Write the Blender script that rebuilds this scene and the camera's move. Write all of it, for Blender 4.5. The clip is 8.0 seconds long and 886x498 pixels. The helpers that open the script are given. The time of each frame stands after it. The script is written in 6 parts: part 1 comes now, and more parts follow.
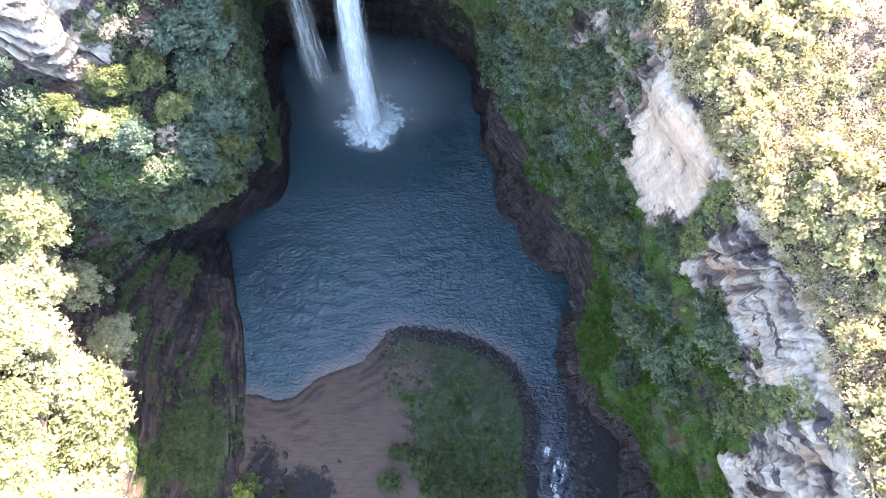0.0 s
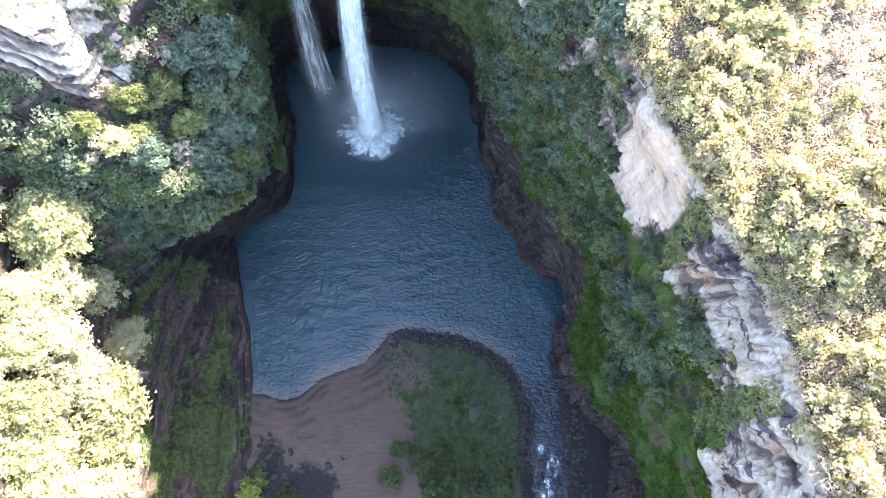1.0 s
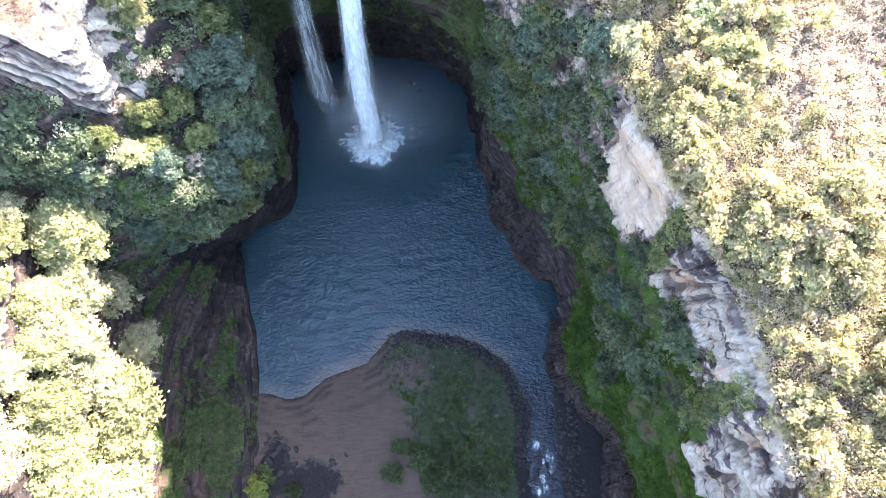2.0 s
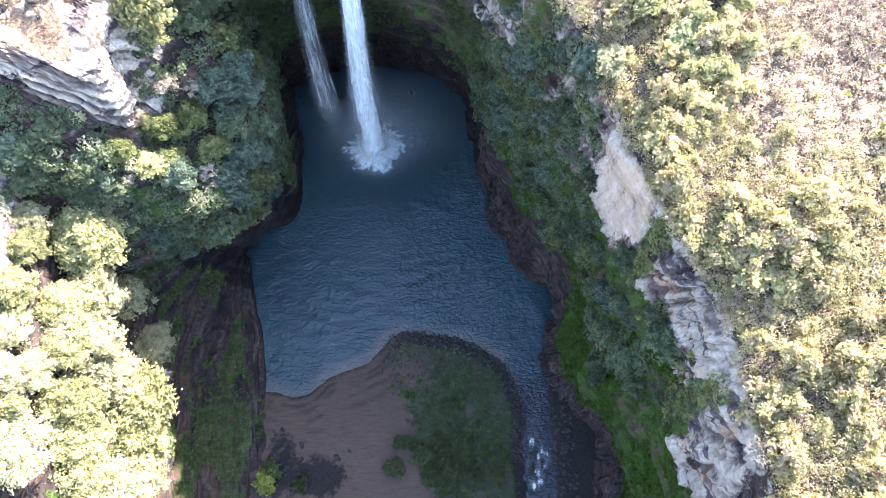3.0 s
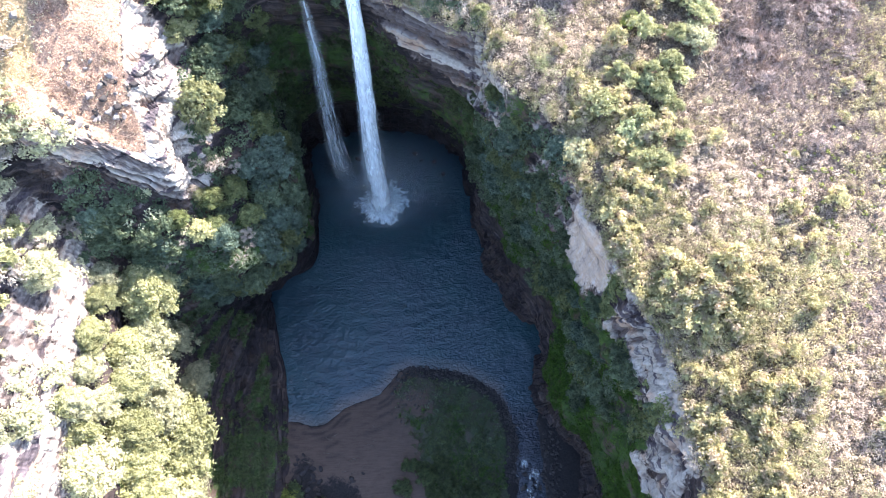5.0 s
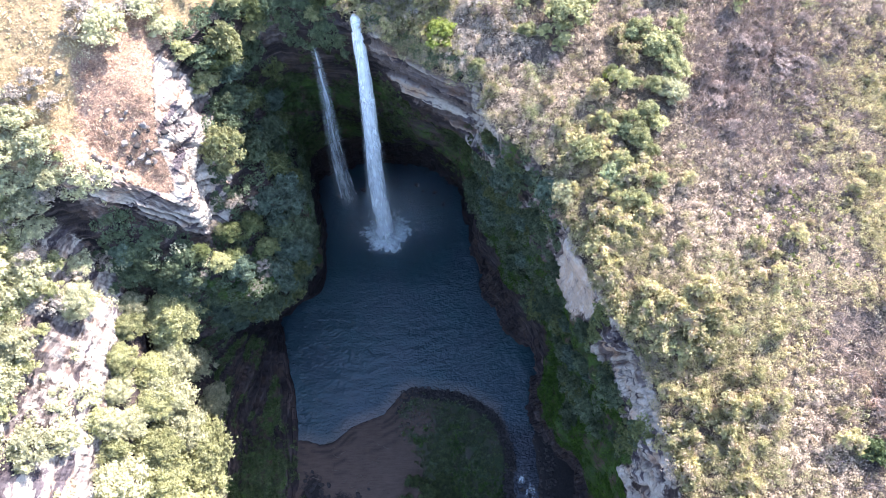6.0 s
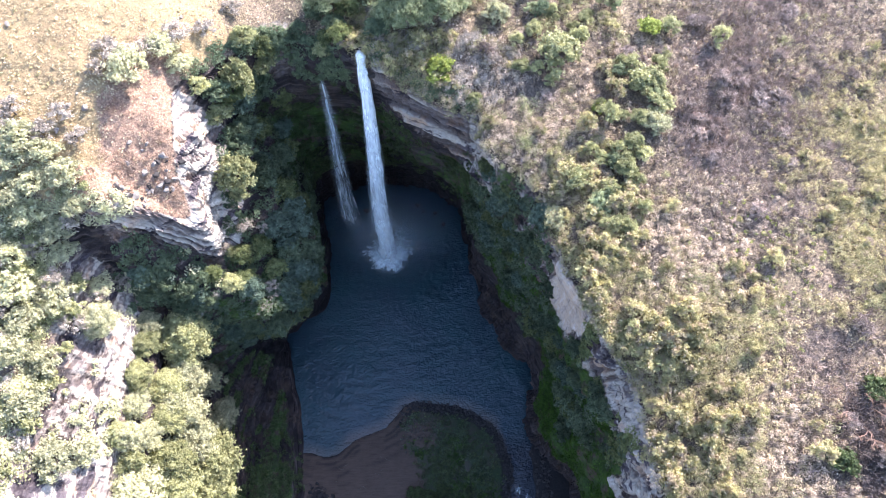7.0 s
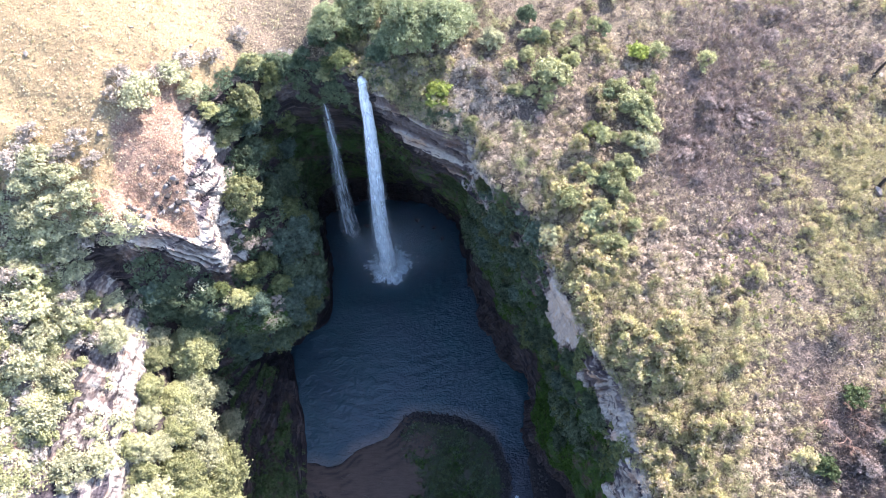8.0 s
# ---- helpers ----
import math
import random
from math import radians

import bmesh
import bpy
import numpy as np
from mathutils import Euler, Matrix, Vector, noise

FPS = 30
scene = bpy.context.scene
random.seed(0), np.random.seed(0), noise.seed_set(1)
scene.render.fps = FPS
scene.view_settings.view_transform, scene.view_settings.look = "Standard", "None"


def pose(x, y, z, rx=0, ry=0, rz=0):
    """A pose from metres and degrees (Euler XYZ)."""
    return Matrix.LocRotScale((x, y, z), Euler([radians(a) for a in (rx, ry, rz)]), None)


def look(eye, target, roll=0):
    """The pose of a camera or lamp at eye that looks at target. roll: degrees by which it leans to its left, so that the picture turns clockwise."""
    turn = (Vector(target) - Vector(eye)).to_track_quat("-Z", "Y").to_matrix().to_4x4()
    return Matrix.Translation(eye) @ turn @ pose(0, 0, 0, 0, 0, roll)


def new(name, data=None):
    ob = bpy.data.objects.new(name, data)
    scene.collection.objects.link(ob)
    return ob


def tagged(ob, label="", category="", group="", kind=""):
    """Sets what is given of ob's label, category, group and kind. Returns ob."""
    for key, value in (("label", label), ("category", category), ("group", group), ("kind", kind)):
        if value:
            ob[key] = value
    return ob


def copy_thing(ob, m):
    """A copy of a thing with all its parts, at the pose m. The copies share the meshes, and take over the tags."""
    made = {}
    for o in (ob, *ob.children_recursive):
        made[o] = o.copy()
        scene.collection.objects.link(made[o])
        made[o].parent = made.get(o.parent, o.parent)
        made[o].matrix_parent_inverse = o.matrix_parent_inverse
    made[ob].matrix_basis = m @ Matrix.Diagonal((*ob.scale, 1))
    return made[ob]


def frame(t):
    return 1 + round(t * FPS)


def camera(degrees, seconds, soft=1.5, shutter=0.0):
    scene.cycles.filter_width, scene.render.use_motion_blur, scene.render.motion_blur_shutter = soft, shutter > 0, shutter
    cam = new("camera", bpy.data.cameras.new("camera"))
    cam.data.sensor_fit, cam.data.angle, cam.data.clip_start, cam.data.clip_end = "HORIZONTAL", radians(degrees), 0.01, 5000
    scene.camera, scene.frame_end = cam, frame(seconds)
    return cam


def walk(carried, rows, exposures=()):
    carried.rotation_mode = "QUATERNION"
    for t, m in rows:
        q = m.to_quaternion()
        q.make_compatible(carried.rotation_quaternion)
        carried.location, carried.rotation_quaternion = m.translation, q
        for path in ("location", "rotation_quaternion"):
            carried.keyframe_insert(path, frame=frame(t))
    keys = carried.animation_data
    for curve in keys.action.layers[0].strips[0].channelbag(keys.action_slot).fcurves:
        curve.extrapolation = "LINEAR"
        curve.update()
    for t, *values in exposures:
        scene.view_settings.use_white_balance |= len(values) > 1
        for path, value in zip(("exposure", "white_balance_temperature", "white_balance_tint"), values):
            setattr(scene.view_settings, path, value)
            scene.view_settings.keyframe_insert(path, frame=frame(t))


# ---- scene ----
cam = camera(71.3, 8.0, soft=0.95)
PATH = [
    (0, (0.575, 1.037, 96.501), (0.601, 1.752, 94.633), 1.4),
    (0.5, (0.385, 0.659, 98.703), (0.417, 1.375, 96.836), 1.9),
    (1, (0.307, 0.307, 100.802), (0.341, 1.024, 98.935), 2.1),
    (1.5, (0.343, -0.183, 102.84), (0.378, 0.537, 100.975), 2.0),
    (3, (0.332, -1.781, 109.026), (0.369, -1.055, 107.163), 2.1),
    (3.5, (0.211, -2.693, 112.446), (0.247, -1.948, 110.59), 1.8),
    (4, (0.23, -3.635, 116.397), (0.262, -2.866, 114.551), 1.4),
    (4.5, (0.168, -4.511, 120.357), (0.204, -3.715, 118.523), 1.4),
    (6, (-0.058, -7.191, 132.455), (-0.021, -6.31, 130.66), 0.8),
    (6.5, (-0.065, -7.917, 135.92), (-0.027, -7.013, 134.136), 0.8),
    (7, (0.026, -8.483, 138.156), (0.062, -7.564, 136.38), 0.6),
    (7.5, (0.064, -8.956, 140.323), (0.101, -8.024, 138.554), 0.4),
    (8, (-0.072, -9.363, 142.492), (-0.031, -8.418, 140.729), 0.5),
]
EXPOSURES = [(0, 3.7, 7200, 16), (1.5, 3.6, 7100, 16), (3.0, 3.2, 6800, 16), (4.5, 2.78, 6450, 16), (6.0, 2.36, 6250, 18), (8.0, 2.15, 6200, 19)]
walk(cam, [(t, look(eye, target, roll)) for t, eye, target, roll in PATH], EXPOSURES)

# ---- light ----
SUN_ELEVATION, SUN_AZIMUTH = 37.0, 41.0   # azimuth: degrees from +y towards +x
world = bpy.data.worlds.new("sky")
scene.world = world
world.use_nodes = True
wn = world.node_tree.nodes
sky = wn.new("ShaderNodeTexSky")
sky.sky_type, sky.sun_disc = "NISHITA", False
sky.ozone_density = 1.8
sky.sun_elevation, sky.sun_rotation = radians(SUN_ELEVATION), radians(SUN_AZIMUTH)
world.node_tree.links.new(sky.outputs[0], wn["Background"].inputs[0])
wn["Background"].inputs[1].default_value = 0.15
sun_data = bpy.data.lights.new("sun", "SUN")
sun_data.energy, sun_data.angle, sun_data.color = 4.0, radians(0.53), (1.0, 0.955, 0.89)
sun = new("sun", sun_data)
sa, se = radians(SUN_AZIMUTH), radians(SUN_ELEVATION)
TO_SUN = Vector((math.sin(sa) * math.cos(se), math.cos(sa) * math.cos(se), math.sin(se)))
sun.matrix_world = look(TO_SUN * 300, (0, 0, 0))

# ---- numeric helpers ----
rng = np.random.default_rng(7)


def hash3(i, j, k, seed=0):
    n = (i * 374761393 + j * 668265263 + k * 2147483647 + seed * 974634777) & 0xFFFFFFFF
    n = ((n ^ (n >> 13)) * 1274126177) & 0xFFFFFFFF
    n = ((n ^ (n >> 15)) * 2246822519) & 0xFFFFFFFF
    return ((n ^ (n >> 16)) & 0xFFFFFF) / float(0xFFFFFF)


def vnoise(p, seed=0):
    """Smooth noise from -1 to 1 at points of an (n, 3) array."""
    q = np.floor(p).astype(np.int64)
    f = p - q
    f = f * f * (3 - 2 * f)
    total = np.zeros(len(p))
    for a in (0, 1):
        for b in (0, 1):
            for c in (0, 1):
                w = (f[:, 0] if a else 1 - f[:, 0]) * (f[:, 1] if b else 1 - f[:, 1]) * (f[:, 2] if c else 1 - f[:, 2])
                total += w * hash3(q[:, 0] + a, q[:, 1] + b, q[:, 2] + c, seed)
    return total * 2 - 1


def fbm(p, octaves=4, seed=0):
    total, amp = np.zeros(len(p)), 0.5
    for o in range(octaves):
        total += amp * vnoise(p * 2.0 ** o, seed + o)
        amp *= 0.5
    return total


def ramp(x, a, b):
    t = np.clip((x - a) / (b - a), 0, 1)
    return t * t * (3 - 2 * t)


def window(x, a, b, soft):
    return ramp(x, a - soft, a + soft) * (1 - ramp(x, b - soft, b + soft))


def mesh_of(name, verts, faces, material=None, smooth=False):
    """A mesh from arrays of vertices and of equal-sided faces."""
    verts, faces = np.asarray(verts, dtype=np.float32), np.asarray(faces, dtype=np.int32)
    me = bpy.data.meshes.new(name)
    n, k = faces.shape
    me.vertices.add(len(verts))
    me.vertices.foreach_set("co", verts.ravel())
    me.loops.add(n * k)
    me.loops.foreach_set("vertex_index", faces.ravel())
    me.polygons.add(n)
    me.polygons.foreach_set("loop_start", np.arange(0, n * k, k, dtype=np.int32))
    me.polygons.foreach_set("use_smooth", np.full(n, smooth, dtype=bool))
    me.update(calc_edges=True)
    if material:
        me.materials.append(material)
    return me


def paint(me, name, values):
    layer = me.attributes.new(name, "FLOAT_COLOR", "POINT")
    layer.data.foreach_set("color", np.asarray(values, dtype=np.float32).ravel())


def empty(name, m):
    ob = new(name)
    ob.empty_display_size = 0.5
    ob.matrix_basis = m
    return ob


def part(name, me, parent, label=""):
    ob = new(name, me)
    ob.parent = parent
    return tagged(ob, label)


# ---- materials ----
class Nodes:
    """A short way to write a node material."""

    def __init__(self, name):
        self.mat = bpy.data.materials.new(name)
        self.mat.use_nodes = True
        self.tree = self.mat.node_tree
        self.bsdf = self.tree.nodes["Principled BSDF"]
        self.out = self.tree.nodes["Material Output"]
        self.pos = self.tree.nodes.new("ShaderNodeNewGeometry").outputs["Position"]

    def add(self, kind, **props):
        n = self.tree.nodes.new(kind)
        for k, v in props.items():
            setattr(n, k, v)
        return n

    def link(self, a, b):
        self.tree.links.new(a, b)

    def noise(self, scale, detail=5.0, rough=0.6, stretch=None, source=None):
        n = self.add("ShaderNodeTexNoise")
        n.inputs["Scale"].default_value, n.inputs["Detail"].default_value, n.inputs["Roughness"].default_value = scale, detail, rough
        vec = source or self.pos
        if stretch:
            m = self.add("ShaderNodeMapping")
            m.inputs["Scale"].default_value = stretch
            self.link(vec, m.inputs["Vector"])
            vec = m.outputs[0]
        self.link(vec, n.inputs["Vector"])
        return n.outputs["Fac"]

    def ramp(self, fac, *stops):
        r = self.add("ShaderNodeValToRGB")
        e = r.color_ramp.elements
        while len(e) < len(stops):
            e.new(0.5)
        for el, (at, col) in zip(e, stops):
            el.position, el.color = at, (*col, 1) if len(col) == 3 else col
        self.link(fac, r.inputs["Fac"])
        return r.outputs["Color"]

    def mix(self, fac, a, b, blend="MIX"):
        m = self.add("ShaderNodeMix", data_type="RGBA", blend_type=blend)
        for value, socket in ((fac, m.inputs[0]), (a, m.inputs[6]), (b, m.inputs[7])):
            if isinstance(value, (int, float)):
                socket.default_value = value
            elif isinstance(value, tuple):
                socket.default_value = (*value, 1)
            else:
                self.link(value, socket)
        return m.outputs[2]

    def math(self, op, a, b=0.0, clamp=False):
        m = self.add("ShaderNodeMath", operation=op, use_clamp=clamp)
        for value, socket in ((a, m.inputs[0]), (b, m.inputs[1])):
            if isinstance(value, (int, float)):
                socket.default_value = value
            else:
                self.link(value, socket)
        return m.outputs[0]

    def bump(self, height, strength=0.5, distance=0.1):
        b = self.add("ShaderNodeBump")
        b.inputs["Strength"].default_value, b.inputs["Distance"].default_value = strength, distance
        self.link(height, b.inputs["Height"])
        self.link(b.outputs[0], self.bsdf.inputs["Normal"])

    def finish(self, color, rough=0.85, spec=0.3):
        if isinstance(color, tuple):
            self.bsdf.inputs["Base Color"].default_value = (*color, 1)
        else:
            self.link(color, self.bsdf.inputs["Base Color"])
        if isinstance(rough, (int, float)):
            self.bsdf.inputs["Roughness"].default_value = rough
        else:
            self.link(rough, self.bsdf.inputs["Roughness"])
        self.bsdf.inputs["Specular IOR Level"].default_value = spec
        return self.mat


def terrain_material():
    n = Nodes("cliff_and_ground")
    att = n.add("ShaderNodeAttribute", attribute_name="cover").outputs["Color"]
    block = att.node.outputs["Alpha"]
    sep = n.add("ShaderNodeSeparateColor")
    n.link(att, sep.inputs[0])
    att2 = n.add("ShaderNodeAttribute", attribute_name="tint").outputs["Color"]
    sep2 = n.add("ShaderNodeSeparateColor")
    n.link(att2, sep2.inputs[0])
    big, fine = n.noise(0.22, 6), n.noise(2.6, 8, 0.7)
    strata = n.noise(1.0, 7, 0.65, stretch=(0.10, 0.10, 1.5))
    cracks = n.noise(1.0, 5, 0.7, stretch=(1.1, 1.1, 0.22))
    thin = n.noise(1.0, 5, 0.6, stretch=(0.05, 0.05, 3.6))
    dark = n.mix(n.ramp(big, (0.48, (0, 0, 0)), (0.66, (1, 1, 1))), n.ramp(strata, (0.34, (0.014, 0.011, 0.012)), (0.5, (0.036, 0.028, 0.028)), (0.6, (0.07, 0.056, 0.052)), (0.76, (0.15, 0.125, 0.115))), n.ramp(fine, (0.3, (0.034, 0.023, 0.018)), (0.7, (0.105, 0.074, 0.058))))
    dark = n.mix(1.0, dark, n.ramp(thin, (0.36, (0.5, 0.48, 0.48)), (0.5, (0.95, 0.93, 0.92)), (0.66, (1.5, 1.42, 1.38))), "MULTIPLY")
    # Low tone darkens this rock: joints, plus shade painted on the lower walls.
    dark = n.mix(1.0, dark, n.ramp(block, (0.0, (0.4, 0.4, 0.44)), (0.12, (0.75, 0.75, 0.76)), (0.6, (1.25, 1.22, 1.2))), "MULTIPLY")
    pale = n.ramp(n.math("ADD", n.math("MULTIPLY", strata, 0.5), n.math("MULTIPLY", cracks, 0.5)), (0.24, (0.165, 0.138, 0.12)), (0.38, (0.31, 0.27, 0.23)), (0.52, (0.45, 0.405, 0.345)), (0.75, (0.55, 0.50, 0.435)))
    pale = n.mix(n.ramp(n.noise(0.25, 3), (0.52, (0, 0, 0)), (0.66, (1, 1, 1))), pale, (0.44, 0.31, 0.22))
    pale = n.mix(n.ramp(n.noise(0.2, 5, 0.6, stretch=(0.7, 0.7, 2.6)), (0.56, (0, 0, 0)), (0.60, (1, 1, 1))), pale, (0.10, 0.082, 0.09))
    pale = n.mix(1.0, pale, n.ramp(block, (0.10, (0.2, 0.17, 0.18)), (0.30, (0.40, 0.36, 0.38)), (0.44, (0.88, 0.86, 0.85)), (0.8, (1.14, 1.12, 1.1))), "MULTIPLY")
    pale = n.mix(att2.node.outputs["Alpha"], pale, n.ramp(n.noise(0.5, 6, 0.65, stretch=(1.3, 1.3, 0.3)), (0.34, (0.15, 0.11, 0.10)), (0.42, (0.50, 0.40, 0.33)), (0.55, (0.55, 0.41, 0.30)), (0.66, (0.60, 0.54, 0.49))))
    pale = n.mix(n.ramp(fine, (0.3, (0.5, 0.5, 0.5)), (0.5, (0, 0, 0))), pale, (0.17, 0.145, 0.135))
    mid = n.noise(0.6, 4)
    moss = n.mix(n.ramp(fine, (0.3, (0, 0, 0)), (0.7, (1, 1, 1))), n.ramp(mid, (0.3, (0.018, 0.032, 0.011)), (0.7, (0.038, 0.070, 0.015))), n.ramp(mid, (0.3, (0.040, 0.062, 0.020)), (0.7, (0.072, 0.125, 0.022))))
    moss = n.mix(n.ramp(n.noise(0.4, 5, 0.65), (0.52, (0, 0, 0)), (0.62, (1, 1, 1))), moss, n.ramp(fine, (0.3, (0.05, 0.034, 0.028)), (0.7, (0.12, 0.085, 0.06))))
    grass = n.mix(n.ramp(fine, (0.40, (0, 0, 0)), (0.7, (1, 1, 1))), n.ramp(big, (0.3, (0.08, 0.058, 0.045)), (0.7, (0.14, 0.102, 0.075))), n.ramp(n.noise(0.09, 5), (0.35, (0.28, 0.215, 0.15)), (0.65, (0.31, 0.26, 0.15))))
    tan = n.mix(n.ramp(fine, (0.32, (0, 0, 0)), (0.7, (1, 1, 1))), (0.22, 0.15, 0.085), n.ramp(big, (0.3, (0.34, 0.245, 0.135)), (0.7, (0.37, 0.29, 0.15))))
    soil = n.mix(n.ramp(fine, (0.35, (0, 0, 0)), (0.65, (1, 1, 1))), (0.17, 0.10, 0.075), n.ramp(n.noise(1.2, 5), (0.35, (0.38, 0.235, 0.15)), (0.65, (0.47, 0.33, 0.225))))
    speck = n.ramp(n.noise(5.5, 6, 0.75), (0.41, (0.14, 0.13, 0.125)), (0.5, (0.92, 0.91, 0.9)), (0.60, (1.7, 1.66, 1.62)))
    grass = n.mix(1.0, grass, speck, "MULTIPLY")
    tan = n.mix(0.3, tan, n.mix(1.0, tan, speck, "MULTIPLY"))
    soil = n.mix(0.5, soil, n.mix(1.0, soil, speck, "MULTIPLY"))
    edge = n.math("MULTIPLY", n.math("SUBTRACT", n.noise(1.3, 6, 0.65), 0.5), 1.3)

    def mask(channel):
        return n.ramp(n.math("ADD", channel, edge), (0.4, (0, 0, 0)), (0.6, (1, 1, 1)))

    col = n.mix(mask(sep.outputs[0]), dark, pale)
    col = n.mix(mask(sep.outputs[1]), col, moss)
    col = n.mix(mask(sep.outputs[2]), col, grass)
    col = n.mix(mask(sep2.outputs[0]), col, tan)
    col = n.mix(mask(sep2.outputs[2]), col, soil)
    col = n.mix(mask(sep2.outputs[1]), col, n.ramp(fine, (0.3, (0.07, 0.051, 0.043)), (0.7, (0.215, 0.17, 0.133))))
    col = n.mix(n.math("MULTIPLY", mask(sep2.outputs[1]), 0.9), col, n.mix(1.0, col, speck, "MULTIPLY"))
    relief = n.math("ADD", n.math("MULTIPLY", strata, 1.2), n.math("ADD", n.math("MULTIPLY", cracks, 0.7), fine))
    n.bump(n.math("MULTIPLY", n.math("ADD", relief, n.math("MULTIPLY", thin, 0.8)), n.math("SUBTRACT", 1.0, n.math("MULTIPLY", att2.node.outputs["Alpha"], 0.85))), 0.75, 0.2)
    return n.finish(col, n.ramp(fine, (0.2, (0.7, 0.7, 0.7)), (0.8, (0.95, 0.95, 0.95))), 0.25)


def foliage(name, low, high, dry=None, translucent=0.42):
    """Leaves: colour varies from leaf to leaf and from plant to plant."""
    n = Nodes(name)
    isl = n.add("ShaderNodeNewGeometry").outputs["Random Per Island"]
    obr = n.add("ShaderNodeObjectInfo").outputs["Random"]
    fac = n.math("ADD", n.math("MULTIPLY", isl, 0.25), n.math("MULTIPLY", n.ramp(n.noise(0.9, 4, 0.6), (0.36, (0, 0, 0)), (0.64, (1, 1, 1))), 0.75))
    col = n.mix(fac, low, high)
    col = n.mix(n.ramp(n.noise(0.35, 3), (0.35, (0, 0, 0)), (0.7, (0.6, 0.6, 0.6))), col, tuple(c * 0.62 for c in low))
    col = n.mix(n.math("MULTIPLY", obr, 0.45), col, tuple(min(1, c * 1.5) for c in high))
    col = n.mix(1.0, col, n.ramp(n.noise(1.3, 4, 0.65), (0.36, (0.55, 0.56, 0.55)), (0.5, (0.95, 0.95, 0.95)), (0.64, (1.3, 1.28, 1.25))), "MULTIPLY")
    if dry:
        col = n.mix(n.ramp(n.noise(0.8, 3), (0.5, (0, 0, 0)), (0.62, (1, 1, 1))), col, dry)
    n.finish(col, 0.6, 0.3)
    tr = n.add("ShaderNodeBsdfTranslucent")
    n.link(col, tr.inputs[0])
    mixer = n.add("ShaderNodeMixShader")
    mixer.inputs[0].default_value = translucent
    n.link(n.bsdf.outputs[0], mixer.inputs[1])
    n.link(tr.outputs[0], mixer.inputs[2])
    n.link(mixer.outputs[0], n.out.inputs[0])
    return n.mat


def bark(name, low, high):
    n = Nodes(name)
    f = n.noise(3.0, 6, 0.7, stretch=(1, 1, 0.25))
    n.bump(f, 0.7, 0.05)
    return n.finish(n.ramp(f, (0.3, low), (0.7, high)), 0.9, 0.2)


def water_material():
    n = Nodes("pool_water")
    parts_ = n.add("ShaderNodeSeparateColor")
    n.link(n.add("ShaderNodeAttribute", attribute_name="depth").outputs["Color"], parts_.inputs[0])
    depth, dark_water = parts_.outputs[0], parts_.outputs[1]
    col = n.mix(depth, (0.12, 0.105, 0.095), (0.031, 0.057, 0.071))
    col = n.mix(n.ramp(n.noise(0.07, 4), (0.40, (0, 0, 0)), (0.65, (0.8, 0.8, 0.8))), col, (0.026, 0.067, 0.075))
    col = n.mix(dark_water, col, (0.016, 0.016, 0.024))
    chop = n.noise(1.55, 2, 0.5, stretch=(0.9, 1.3, 1.0))
    chop.node.inputs["Distortion"].default_value = 0.6
    fine = n.noise(5.0, 3, 0.6, stretch=(1.0, 1.5, 1.0))
    gust = n.math("MULTIPLY", n.ramp(n.noise(0.055, 3), (0.38, (0.45, 0.45, 0.45)), (0.62, (1, 1, 1))), parts_.outputs[2])
    n.bump(n.math("MULTIPLY", n.math("ADD", chop, n.math("MULTIPLY", fine, 0.16)), gust), 1.0, 0.42)
    n.finish(col, 0.04, 1.0)
    n.bsdf.inputs["IOR"].default_value = 1.33
    return n.mat


def sand_material():
    n = Nodes("wet_sand_and_grass")
    att = n.add("ShaderNodeAttribute", attribute_name="cover").outputs["Color"]
    sep = n.add("ShaderNodeSeparateColor")
    n.link(att, sep.inputs[0])
    fine, big = n.noise(3.0, 8, 0.7), n.noise(0.3, 5)
    ripples = n.noise(1.0, 6, 0.65, stretch=(0.45, 2.6, 1))
    sand = n.mix(n.ramp(ripples, (0.35, (0, 0, 0)), (0.65, (1, 1, 1))), n.ramp(fine, (0.3, (0.066, 0.044, 0.034)), (0.7, (0.10, 0.068, 0.051))), (0.112, 0.079, 0.06))
    green = n.mix(n.ramp(big, (0.4, (0, 0, 0)), (0.62, (1, 1, 1))), n.ramp(fine, (0.3, (0.02, 0.034, 0.016)), (0.7, (0.058, 0.08, 0.034))), n.ramp(fine, (0.3, (0.045, 0.04, 0.03)), (0.7, (0.095, 0.08, 0.06))))
    wet = n.ramp(fine, (0.3, (0.011, 0.010, 0.010)), (0.7, (0.036, 0.030, 0.028)))
    edge = n.math("MULTIPLY", n.math("SUBTRACT", n.noise(0.9, 6, 0.65), 0.5), 1.2)

    def mask(channel):
        return n.ramp(n.math("ADD", channel, edge), (0.4, (0, 0, 0)), (0.6, (1, 1, 1)))

    col = n.mix(mask(sep.outputs[0]), wet, sand)
    col = n.mix(sep.outputs[2], col, wet)
    col = n.mix(mask(sep.outputs[1]), col, green)
    n.bump(fine, 0.6, 0.12)
    return n.finish(col, 0.85, 0.25)


def stone_material(name, low, high):
    n = Nodes(name)
    isl = n.add("ShaderNodeNewGeometry").outputs["Random Per Island"]
    f = n.noise(2.2, 7, 0.7)
    col = n.mix(n.math("MULTIPLY", isl, 0.7), n.ramp(f, (0.3, low), (0.7, high)), tuple(c * 0.55 for c in low))
    n.bump(f, 0.7, 0.12)
    return n.finish(col, 0.85, 0.3)


